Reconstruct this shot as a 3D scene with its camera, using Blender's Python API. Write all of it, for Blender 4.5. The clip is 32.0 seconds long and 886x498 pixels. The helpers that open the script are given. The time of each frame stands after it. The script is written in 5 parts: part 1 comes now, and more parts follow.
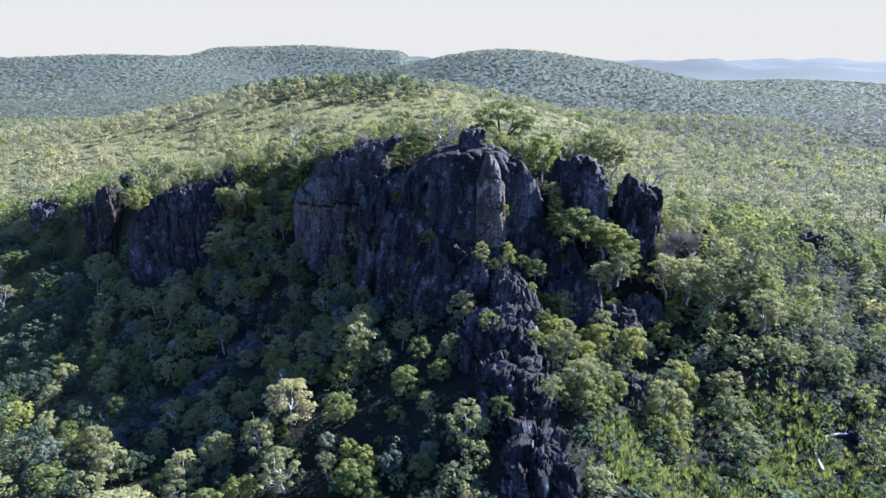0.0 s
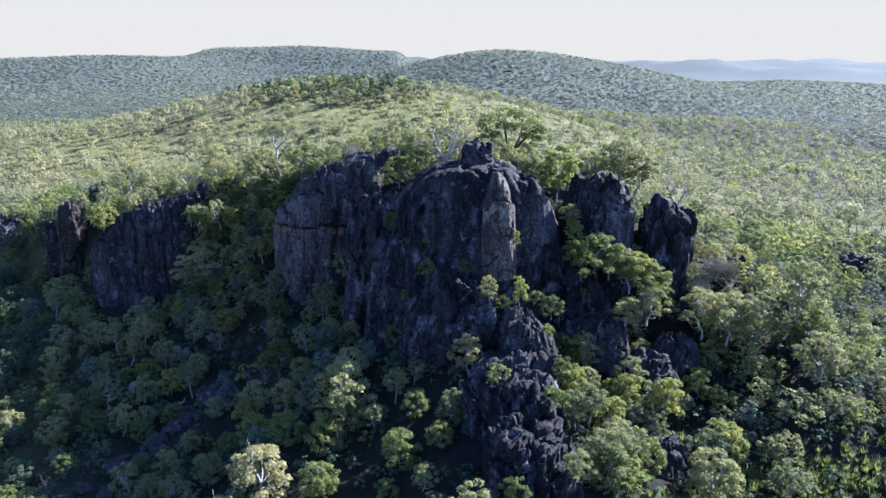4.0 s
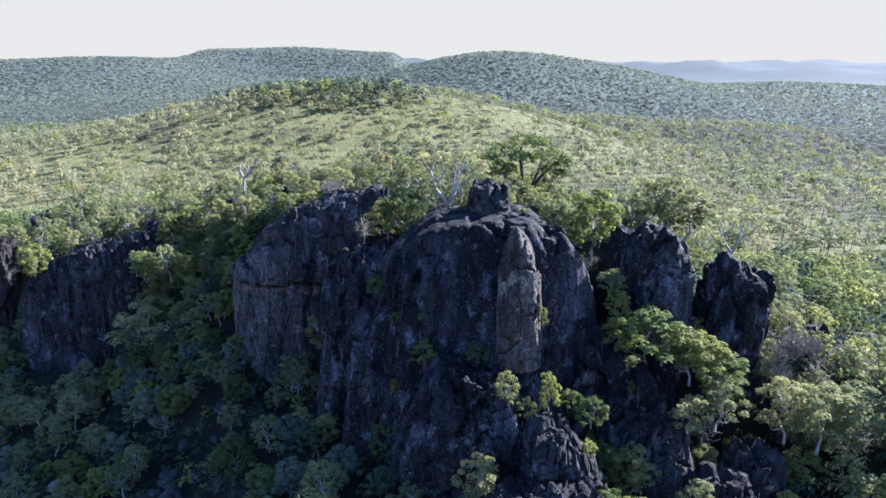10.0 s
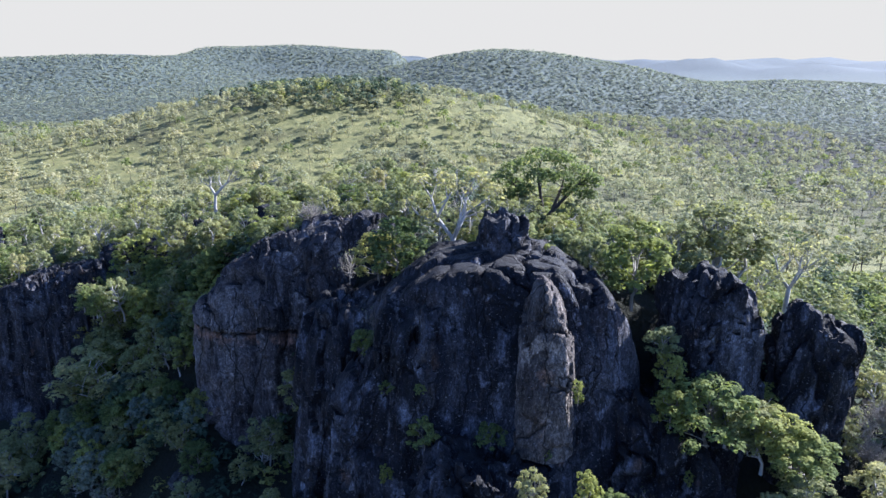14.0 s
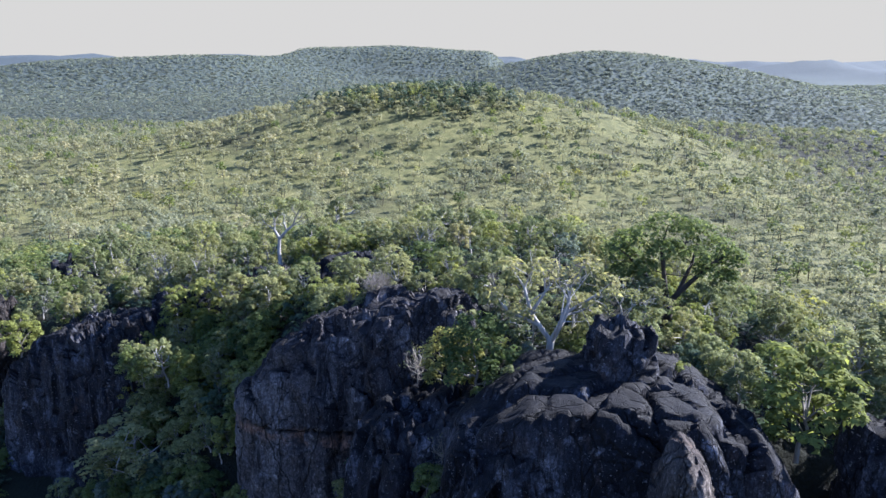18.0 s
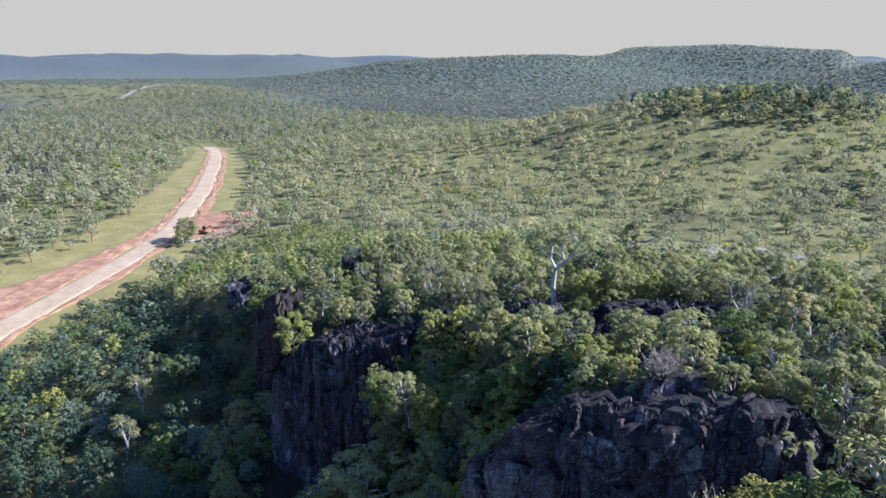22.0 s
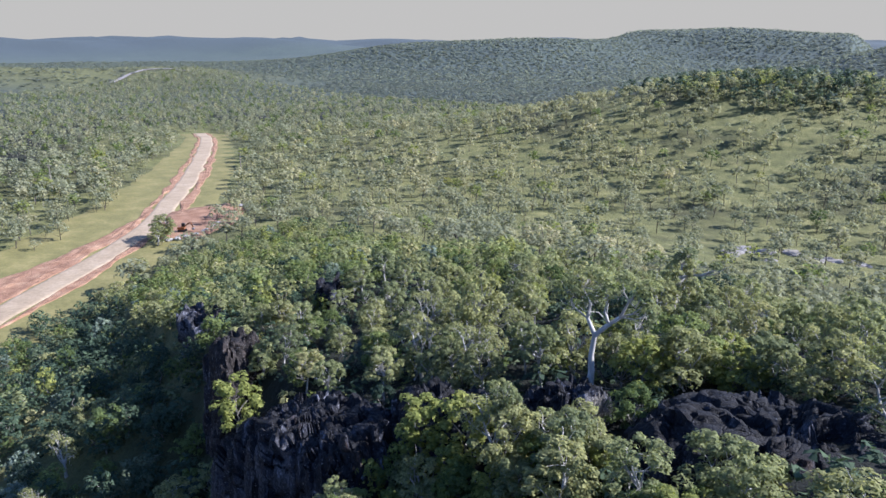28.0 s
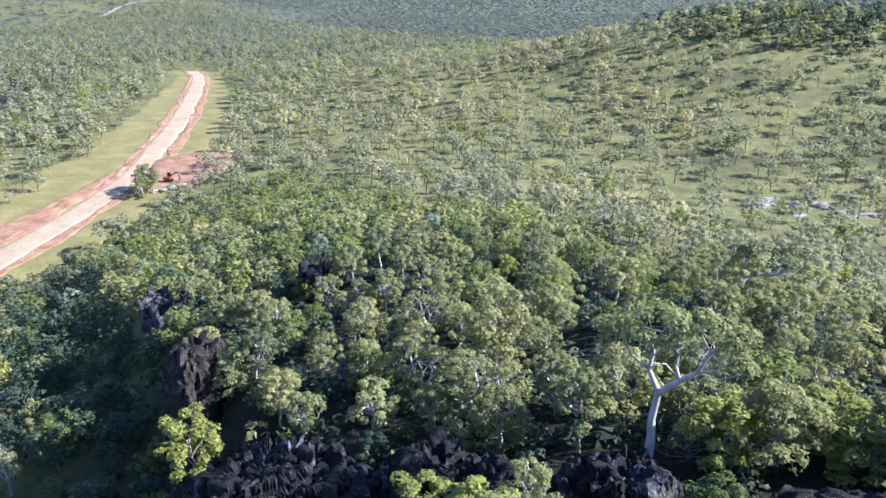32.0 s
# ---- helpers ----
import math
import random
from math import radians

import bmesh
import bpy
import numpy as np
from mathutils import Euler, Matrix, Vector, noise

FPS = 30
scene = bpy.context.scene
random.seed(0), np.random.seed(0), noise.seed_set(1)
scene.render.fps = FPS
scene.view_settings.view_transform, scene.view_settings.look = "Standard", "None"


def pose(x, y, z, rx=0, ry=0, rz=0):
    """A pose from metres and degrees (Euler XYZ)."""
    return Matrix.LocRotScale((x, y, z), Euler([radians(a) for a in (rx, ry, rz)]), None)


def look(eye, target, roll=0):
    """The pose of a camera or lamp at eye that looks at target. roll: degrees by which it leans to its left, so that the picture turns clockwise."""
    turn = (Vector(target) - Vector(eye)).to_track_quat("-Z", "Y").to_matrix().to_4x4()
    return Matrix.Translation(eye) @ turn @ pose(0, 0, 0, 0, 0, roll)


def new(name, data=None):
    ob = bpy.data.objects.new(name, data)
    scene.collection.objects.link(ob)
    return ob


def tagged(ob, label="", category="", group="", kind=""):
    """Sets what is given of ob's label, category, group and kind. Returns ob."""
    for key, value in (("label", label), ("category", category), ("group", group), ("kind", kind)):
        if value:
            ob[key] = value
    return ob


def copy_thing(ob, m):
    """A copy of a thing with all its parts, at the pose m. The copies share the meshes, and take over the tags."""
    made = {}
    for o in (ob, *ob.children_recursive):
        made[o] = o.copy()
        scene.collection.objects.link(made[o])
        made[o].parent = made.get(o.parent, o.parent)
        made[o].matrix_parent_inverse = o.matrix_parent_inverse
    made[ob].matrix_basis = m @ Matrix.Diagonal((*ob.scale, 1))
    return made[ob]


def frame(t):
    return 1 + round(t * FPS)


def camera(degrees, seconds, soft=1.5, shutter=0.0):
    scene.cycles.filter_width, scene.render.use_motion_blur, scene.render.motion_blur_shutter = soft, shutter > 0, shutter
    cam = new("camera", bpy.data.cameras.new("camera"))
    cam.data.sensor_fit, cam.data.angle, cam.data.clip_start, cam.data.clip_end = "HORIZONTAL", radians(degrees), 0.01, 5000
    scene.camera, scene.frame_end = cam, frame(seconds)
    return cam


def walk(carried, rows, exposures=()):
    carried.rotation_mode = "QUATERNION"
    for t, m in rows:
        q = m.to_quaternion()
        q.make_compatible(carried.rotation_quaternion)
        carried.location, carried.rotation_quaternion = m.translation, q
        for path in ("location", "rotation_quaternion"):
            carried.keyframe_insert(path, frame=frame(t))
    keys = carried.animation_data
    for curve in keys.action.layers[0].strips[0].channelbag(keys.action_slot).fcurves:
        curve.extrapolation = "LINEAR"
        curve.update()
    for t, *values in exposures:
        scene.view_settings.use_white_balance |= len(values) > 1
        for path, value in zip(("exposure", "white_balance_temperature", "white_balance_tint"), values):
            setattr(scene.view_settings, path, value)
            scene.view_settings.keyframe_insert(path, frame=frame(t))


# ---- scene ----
cam = camera(64.7, 32.0)
METRES, EYE, TILT, LEAN, TURN = 128.0, 65.0, -15.2, 0.0, 0.0
ROWS = [
    (0.0, 0.0, 0.0, 0.0, 0.0, 0.0, -0.0),
    (0.5, -0.0001, 0.015, 0.0043, -0.0, 0.01, 0.01),
    (1.0, -0.0002, 0.0296, 0.0085, -0.01, 0.01, 0.02),
    (1.5, -0.0004, 0.0445, 0.0127, -0.04, 0.02, 0.03),
    (2.0, -0.0008, 0.0594, 0.0169, -0.06, 0.02, 0.02),
    (2.5, -0.0011, 0.0746, 0.021, -0.08, 0.02, 0.03),
    (3.0, -0.0014, 0.0896, 0.0251, -0.1, 0.03, 0.04),
    (3.5, -0.0017, 0.1043, 0.0292, -0.13, 0.04, 0.04),
    (5.5, -0.0032, 0.1632, 0.0493, -0.27, 0.08, 0.11),
    (6.0, -0.0034, 0.1777, 0.0552, -0.3, 0.1, 0.12),
    (6.5, -0.0038, 0.192, 0.0616, -0.33, 0.11, 0.12),
    (7.0, -0.0041, 0.2062, 0.0682, -0.36, 0.11, 0.11),
    (7.5, -0.0044, 0.2205, 0.0745, -0.38, 0.11, 0.12),
    (8.0, -0.0047, 0.2351, 0.0789, -0.39, 0.11, 0.13),
    (8.5, -0.0049, 0.2501, 0.0832, -0.4, 0.12, 0.13),
    (9.0, -0.0052, 0.265, 0.0876, -0.41, 0.1, 0.14),
    (9.5, -0.0054, 0.2799, 0.0918, -0.42, 0.1, 0.14),
    (10.0, -0.0056, 0.2949, 0.0958, -0.43, 0.1, 0.14),
    (10.5, -0.0058, 0.3099, 0.1, -0.42, 0.08, 0.15),
    (11.0, -0.006, 0.3251, 0.104, -0.43, 0.07, 0.14),
    (11.5, -0.0063, 0.3402, 0.108, -0.44, 0.05, 0.16),
    (12.0, -0.0065, 0.3554, 0.1121, -0.44, 0.03, 0.17),
    (12.5, -0.0067, 0.3705, 0.1161, -0.45, 0.02, 0.17),
    (13.0, -0.0069, 0.3857, 0.12, -0.47, -0.01, 0.17),
    (13.5, -0.0072, 0.401, 0.124, -0.47, -0.03, 0.15),
    (15.5, -0.0087, 0.4581, 0.1565, -0.51, -0.09, 0.12),
    (16.0, -0.0091, 0.4716, 0.1663, -0.51, -0.09, 0.12),
    (16.5, -0.0095, 0.4855, 0.1742, -0.5, -0.08, 0.11),
    (17.0, -0.0099, 0.5, 0.1788, -0.5, -0.08, 0.11),
    (17.5, -0.0109, 0.5147, 0.1833, 1.69, -0.08, -0.56),
    (18.0, -0.0114, 0.5299, 0.1877, 6.8, -0.17, -2.04),
    (18.5, -0.0121, 0.5452, 0.1919, 12.27, -0.44, -3.56),
    (19.0, -0.0131, 0.5602, 0.1962, 17.79, -0.84, -5.03),
    (19.5, -0.0148, 0.5753, 0.2006, 23.39, -1.4, -6.45),
    (20.0, -0.0172, 0.5905, 0.2048, 29.05, -2.08, -7.8),
    (20.5, -0.0202, 0.6061, 0.2087, 31.25, -2.38, -8.26),
    (21.0, -0.0246, 0.6203, 0.2124, 31.25, -2.38, -8.23),
    (21.5, -0.0296, 0.6343, 0.2156, 31.28, -2.39, -8.2),
    (22.0, -0.0354, 0.6482, 0.2184, 31.3, -2.39, -8.19),
    (22.5, -0.0415, 0.6615, 0.2214, 31.32, -2.41, -8.19),
    (23.0, -0.0485, 0.6749, 0.2244, 31.33, -2.41, -8.2),
    (23.5, -0.0557, 0.6883, 0.2271, 31.34, -2.41, -8.21),
    (24.0, -0.0634, 0.7018, 0.2294, 31.35, -2.42, -8.23),
    (24.5, -0.0712, 0.7151, 0.2317, 31.34, -2.42, -8.23),
    (25.0, -0.0791, 0.728, 0.2342, 31.35, -2.42, -8.23),
    (25.5, -0.087, 0.7407, 0.2368, 31.35, -2.42, -8.24),
    (27.5, -0.1187, 0.7896, 0.2506, 31.46, -2.56, -8.28),
    (28.0, -0.1276, 0.8023, 0.2542, 31.49, -3.68, -8.3),
    (28.5, -0.1361, 0.8149, 0.2578, 31.54, -5.09, -8.28),
    (29.0, -0.1448, 0.8274, 0.2615, 31.58, -6.0, -8.27),
    (29.5, -0.1535, 0.8401, 0.265, 31.62, -7.12, -8.26),
    (30.0, -0.1622, 0.8528, 0.2687, 31.65, -7.94, -8.26),
    (30.5, -0.171, 0.8655, 0.2721, 31.67, -8.34, -8.27),
    (31.0, -0.1797, 0.8781, 0.2758, 31.67, -8.71, -8.26),
    (31.5, -0.1882, 0.8907, 0.2798, 31.68, -8.84, -8.25),
    (32.0, -0.1966, 0.9032, 0.2839, 31.7, -8.85, -8.22),
]
walk(cam, [(t, pose(0, 0, EYE, TILT, LEAN, TURN) @ pose(METRES * x, METRES * y, METRES * z, 90 + pitch, roll, yaw)) for t, x, y, z, yaw, pitch, roll in ROWS],
     [(0.0, 2.14, 5620, 18), (9.0, 2.14, 5620, 18), (13.0, 2.12, 5650, 18), (16.0, 1.98, 5690, 18), (20.0, 1.78, 5720, 18), (22.0, 1.68, 5720, 18), (25.0, 1.58, 5720, 18), (28.0, 1.52, 5720, 18), (30.0, 1.86, 5770, 18), (32.0, 1.96, 5770, 18)])

# ---- daylight ----
SUN_AZIMUTH, SUN_HEIGHT = 59.0, 35.5   # degrees right of the first view (+y), and above the horizon
world = bpy.data.worlds.new("sky")
scene.world = world
world.use_nodes = True
wn, wl = world.node_tree.nodes, world.node_tree.links
sky = wn.new("ShaderNodeTexSky")
sky.sky_type, sky.sun_disc = "NISHITA", False
sky.sun_elevation, sky.sun_rotation = radians(SUN_HEIGHT), radians(SUN_AZIMUTH)
sky.air_density, sky.dust_density, sky.ozone_density, sky.altitude = 1.0, 0.4, 5.0, 200
# pale haze low over the horizon, clear blue above
coord, split = wn.new("ShaderNodeTexCoord"), wn.new("ShaderNodeSeparateXYZ")
haze, veil = wn.new("ShaderNodeMapRange"), wn.new("ShaderNodeMix")
haze.inputs[1].default_value, haze.inputs[2].default_value = 0.10, 0.26
haze.inputs[3].default_value, haze.inputs[4].default_value = 1.0, 0.05
veil.data_type = "RGBA"
veil.inputs[7].default_value = (2.24, 2.15, 1.79, 1)
wl.new(coord.outputs["Generated"], split.inputs[0])
wl.new(split.outputs[2], haze.inputs[0])
wl.new(haze.outputs[0], veil.inputs[0])
clear = wn.new("ShaderNodeMix")
clear.data_type, clear.blend_type = "RGBA", "MULTIPLY"
clear.inputs[0].default_value, clear.inputs[7].default_value = 1.0, (0.86, 1.0, 1.16, 1)
wl.new(sky.outputs[0], clear.inputs[6])
wl.new(clear.outputs[2], veil.inputs[6])
wl.new(veil.outputs[2], wn["Background"].inputs[0])
wn["Background"].inputs[1].default_value = 0.088
sun = new("sun", bpy.data.lights.new("sun", "SUN"))
sun.data.energy, sun.data.angle, sun.data.color = 5.0, radians(0.6), (1.0, 0.97, 0.90)
a, e = radians(SUN_AZIMUTH), radians(SUN_HEIGHT)
sun.matrix_world = look((math.sin(a) * math.cos(e) * 300, math.cos(a) * math.cos(e) * 300, math.sin(e) * 300 + 60), (0, 0, 60))



# ---- arithmetic for shapes ----
def hash3(i, j, k, seed):
    """Repeatable random numbers 0..1 for whole-number lattice places."""
    h = (i.astype(np.int64) * 374761393 + j.astype(np.int64) * 668265263 + k.astype(np.int64) * 2147483647 + seed * 974711) & 0xFFFFFFFF
    h = ((h ^ (h >> 13)) * 1274126177) & 0xFFFFFFFF
    h = ((h ^ (h >> 16)) * 2246822519) & 0xFFFFFFFF
    return ((h ^ (h >> 15)) & 0xFFFFFF) / float(0x1000000)


def vnoise(x, y, z, seed=0):
    """Smooth lattice noise, -1..1."""
    x, y, z = np.broadcast_arrays(np.asarray(x, float), np.asarray(y, float), np.asarray(z, float))
    i, j, k = np.floor(x), np.floor(y), np.floor(z)
    fx, fy, fz = x - i, y - j, z - k
    fx, fy, fz = (f * f * (3 - 2 * f) for f in (fx, fy, fz))
    out = 0
    for a in (0, 1):
        for b in (0, 1):
            for c in (0, 1):
                w = (fx if a else 1 - fx) * (fy if b else 1 - fy) * (fz if c else 1 - fz)
                out = out + w * hash3(i + a, j + b, k + c, seed)
    return out * 2 - 1


def fbm(x, y, z=0.0, seed=0, octaves=4):
    out, amp = 0, 1.0
    for o in range(octaves):
        s = 2.0 ** o
        out = out + amp * vnoise(np.asarray(x) * s, np.asarray(y) * s, np.asarray(z) * s, seed + o)
        amp *= 0.5
    return out / 1.6


def cells(p, seed):
    """Cellular noise: distances to the two nearest feature points, a random number of the nearest, and the way from it."""
    base = np.floor(p)
    f1, f2, ident, arm = np.full(len(p), 9.0), np.full(len(p), 9.0), np.zeros(len(p)), np.zeros((len(p), 3))
    for a in (-1, 0, 1):
        for b in (-1, 0, 1):
            for c in (-1, 0, 1):
                q = base + (a, b, c)
                f = np.stack([hash3(q[:, 0], q[:, 1], q[:, 2], seed + n) for n in (0, 11, 23)], 1)
                d = np.linalg.norm(q + f - p, axis=1)
                near = d < f1
                f2 = np.where(near, f1, np.minimum(f2, d))
                ident = np.where(near, hash3(q[:, 0], q[:, 1], q[:, 2], seed + 37), ident)
                arm = np.where(near[:, None], p - q - f, arm)
                f1 = np.where(near, d, f1)
    return f1, f2, ident, arm


# ---- lie of the land ----
ROAD = np.array([(-140, 70), (-165, 118), (-188, 158), (-197, 174), (-209, 196), (-224, 224), (-244, 257), (-263, 280), (-314, 333), (-356, 373), (-400, 414),
                 (-436, 446), (-470, 474), (-498, 490)], float)


def road_distance(x, y):
    best = np.full(np.shape(x), 1e9)
    for (ax, ay), (bx, by) in zip(ROAD[:-1], ROAD[1:]):
        dx, dy = bx - ax, by - ay
        t = np.clip(((x - ax) * dx + (y - ay) * dy) / (dx * dx + dy * dy), 0, 1)
        best = np.minimum(best, np.hypot(x - ax - t * dx, y - ay - t * dy))
    return best


def road_height(x, y):
    return np.interp(y, [150, 300, 450, 600], [0.0, 0.0, -4.0, -9.0])


def smooth(e0, e1, v):
    t = np.clip((v - e0) / (e1 - e0), 0, 1)
    return t * t * (3 - 2 * t)


CREST_X = [-300, -200, -150, -110, -90, -75, -55, -38, -26, -15, 10, 25, 40, 60, 90, 140, 250]
CREST_H = [1, 5, 13, 25, 30, 34, 37, 41, 43.2, 47, 48, 43, 35, 29, 24, 20, 10]
LINE_X = [-300, -100, -75, -50, -30, -10, 10, 30, 60, 100, 250]
LINE_Y = [260, 172, 161, 147, 136, 126, 117, 114, 120, 135, 170]
HILLS = [(-110, 600, 38, 135, 110), (40, 640, 24, 130, 110), (-270, 545, 7, 140, 110), (300, 860, 18, 260, 120), (185, 1500, 100, 385, 330),
         (-1250, 2000, 72, 450, 300), (-900, 2250, 58, 260, 300),
         (-1300, 650, 38, 260, 210), (-1050, 920, 34, 260, 170), (900, 1900, 40, 500, 300), (1850, 3500, 22, 150, 200), (-2300, 2500, 45, 600, 300)]


def land(x, y):
    """Height of the ground."""
    x, y = np.asarray(x, float), np.asarray(y, float)
    far = np.hypot(x + 30, y - 130)
    z = -12.0 * smooth(350, 1000, far) + 1.5 * fbm(x / 90, y / 90, 0, 3, 3) + 3 * fbm(x / 400, y / 400, 0, 8, 3) * smooth(700, 1800, far)
    z = z - 18 * smooth(20, 320, x) * smooth(260, 600, y) + (66 + 52 * fbm(x / 330, y / 330, 0, 9, 3)) * smooth(3000, 3900, far)
    for hx, hy, h, sx, sy in HILLS:
        z = z + h * np.exp(-((x - hx) / sx) ** 2 - ((y - hy) / sy) ** 2)
    z = z + (112 + 8 * np.cos((x + 500) / 100)) * smooth(-980, -780, x) * smooth(-20, -175, x) * np.exp(-((y - 2640) / 280) ** 2)
    crest, d = np.interp(x, CREST_X, CREST_H), y - np.interp(x, LINE_X, LINE_Y)
    gap = np.exp(-((x + 35) / 10.5) ** 4)      # an open bank between the buttress and the spur
    d = d - 7 * gap
    wide = np.interp(x, [-300, -120, -60, 60, 120], [60, 70, 90, 90, 110])
    drop = np.interp(x, [-120, -60, 27, 48], [0.25, 0.45, 0.45, 0.10])
    front = drop * smooth(-9, 0, d) + (1 - drop) * np.exp(-(d / wide) ** 2)
    front = front * (1 - gap) + gap * (0.5 * smooth(-30, 2, d) + 0.5 * np.exp(-(d / 90) ** 2))
    back = np.exp(-(np.maximum(d - 12, 0) / 105) ** 2)
    z = z + crest * np.where(d < 0, front, back) * (1 + 0.05 * fbm(x / 25, y / 25, 0, 5, 3))
    z = z + 1.4 * fbm(x / 11, y / 11, 0, 6, 3) * np.exp(-(far / 160) ** 2)
    z = z + 3.0 * np.exp(-((x - 10) / 15) ** 2) * smooth(42, 68, y) * smooth(112, 96, y)      # the rib's own spur
    z = z - 4 * np.exp(-((x + 52) / 20) ** 2 - ((y - 106) / 18) ** 2) - 5 * np.exp(-((x - 50) / 16) ** 2 - ((y - 74) / 14) ** 2) - 5 * np.exp(-((x + 13) / 13) ** 2 - ((y - 66) / 15) ** 2) - 6 * np.exp(-((x + 95) / 32) ** 2 - ((y - 118) / 32) ** 2)
    w = smooth(55, 16, road_distance(x, y))
    return z * (1 - w) + road_height(x, y) * w


# ---- materials ----
def material(name, rough=0.85):
    m = bpy.data.materials.new(name)
    m.use_nodes = True
    nt = m.node_tree
    b = nt.nodes["Principled BSDF"]
    b.inputs["Roughness"].default_value = rough
    b.inputs["Specular IOR Level"].default_value = 0.25
    return m, nt, b


def node(nt, kind, **values):
    n = nt.nodes.new(kind)
    for k, v in values.items():
        n.inputs[k].default_value = v
    return n


def noise_tex(nt, scale, detail=5.0, stretch=(1, 1, 1), rough=0.6):
    t = node(nt, "ShaderNodeTexNoise", Scale=scale, Detail=detail, Roughness=rough)
    g = nt.nodes.new("ShaderNodeNewGeometry")
    mp = node(nt, "ShaderNodeMapping", Scale=stretch)
    nt.links.new(g.outputs["Position"], mp.inputs[0])
    nt.links.new(mp.outputs[0], t.inputs["Vector"])
    return t.outputs["Fac"]


def ramp(nt, fac, stops):
    r = nt.nodes.new("ShaderNodeValToRGB")
    while len(r.color_ramp.elements) < len(stops):
        r.color_ramp.elements.new(0.5)
    for el, (p, c) in zip(r.color_ramp.elements, stops):
        el.position, el.color = p, (*c, 1) if len(c) == 3 else c
    nt.links.new(fac, r.inputs[0])
    return r.outputs[0]


def blend(nt, fac, c1, c2, mode="MIX"):
    m = nt.nodes.new("ShaderNodeMix")
    m.data_type, m.blend_type = "RGBA", mode
    for sock, v in ((m.inputs[0], fac), (m.inputs[6], c1), (m.inputs[7], c2)):
        if hasattr(v, "links"):
            nt.links.new(v, sock)
        else:
            sock.default_value = v if isinstance(v, (int, float)) else (*v, 1)
    return m.outputs[2]


def bump(nt, b, height, strength, distance):
    n = node(nt, "ShaderNodeBump", Strength=strength, Distance=distance)
    nt.links.new(height, n.inputs["Height"])
    nt.links.new(n.outputs[0], b.inputs["Normal"])


def leaf_material(name, dark, light, odd, see_through=0.48, vary=1.0):
    """Foliage: colour differs from tree to tree (tint) and from leaf to leaf."""
    m, nt, b = material(name, 0.7)
    b.inputs["Specular IOR Level"].default_value = 0.08
    at = nt.nodes.new("ShaderNodeAttribute")
    at.attribute_name = "tint"
    info = nt.nodes.new("ShaderNodeObjectInfo")
    geo = nt.nodes.new("ShaderNodeNewGeometry")
    add = nt.nodes.new("ShaderNodeMath")
    add.operation = "ADD"
    nt.links.new(at.outputs["Fac"], add.inputs[0])
    nt.links.new(info.outputs["Random"], add.inputs[1])
    frac = nt.nodes.new("ShaderNodeMath")
    frac.operation = "FRACT"
    nt.links.new(add.outputs[0], frac.inputs[0])
    tree = ramp(nt, frac.outputs[0], [(0.0, dark), (0.55, light), (0.9, light), (1.0, odd)])
    leaf = ramp(nt, geo.outputs["Random Per Island"], [(0.0, (1 - 0.38 * vary, 1 - 0.34 * vary, 1 - 0.4 * vary)), (0.6, (1, 1, 1)), (1.0, (1 + 0.35 * vary, 1 + 0.3 * vary, 1 + 0.15 * vary))])
    col = blend(nt, 1.0, tree, leaf, "MULTIPLY")
    mottle = ramp(nt, noise_tex(nt, 3.2, 4), [(0.34, (0.62, 0.66, 0.60)), (0.66, (1.28, 1.24, 1.2))])
    col = blend(nt, 0.8 * vary, col, mottle, "MULTIPLY")
    nt.links.new(col, b.inputs["Base Color"])
    tr = nt.nodes.new("ShaderNodeBsdfTranslucent")
    nt.links.new(blend(nt, 1.0, col, (1.3, 1.3, 0.95), "MULTIPLY"), tr.inputs["Color"])
    mx = nt.nodes.new("ShaderNodeMixShader")
    mx.inputs[0].default_value = see_through
    nt.links.new(b.outputs[0], mx.inputs[1])
    nt.links.new(tr.outputs[0], mx.inputs[2])
    nt.links.new(mx.outputs[0], nt.nodes["Material Output"].inputs[0])
    return m


LEAF = {
    "grey": leaf_material("grey_green_leaves", (0.137, 0.160, 0.092), (0.242, 0.260, 0.133), (0.328, 0.306, 0.163), 0.5, 0.95),
    "green": leaf_material("mid_green_leaves", (0.087, 0.120, 0.049), (0.168, 0.204, 0.079), (0.241, 0.237, 0.087), 0.5, 0.95),
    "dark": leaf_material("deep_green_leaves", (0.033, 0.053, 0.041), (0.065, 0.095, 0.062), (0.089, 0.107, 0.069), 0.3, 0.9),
    "bright": leaf_material("yellow_green_leaves", (0.147, 0.177, 0.056), (0.253, 0.269, 0.090), (0.314, 0.298, 0.099), 0.5, 0.95),
    "pale": leaf_material("pale_olive_leaves", (0.181, 0.195, 0.100), (0.260, 0.264, 0.132), (0.317, 0.295, 0.158), 0.5, 0.95),
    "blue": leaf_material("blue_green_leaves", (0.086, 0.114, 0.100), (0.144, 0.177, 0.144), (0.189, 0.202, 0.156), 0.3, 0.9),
    "open": leaf_material("open_grey_green_leaves", (0.164, 0.177, 0.122), (0.228, 0.236, 0.156), (0.285, 0.270, 0.175), 0.48, 0.4),
    "straw": leaf_material("open_pale_leaves", (0.219, 0.218, 0.138), (0.282, 0.274, 0.167), (0.334, 0.305, 0.188), 0.48, 0.4),
    # paler and bluer than the near leaves: distance haze put into the colour
    "far": leaf_material("far_haze_tinted_leaves", (0.119, 0.140, 0.132), (0.154, 0.171, 0.157), (0.182, 0.187, 0.158), 0.66, 0.3),
}


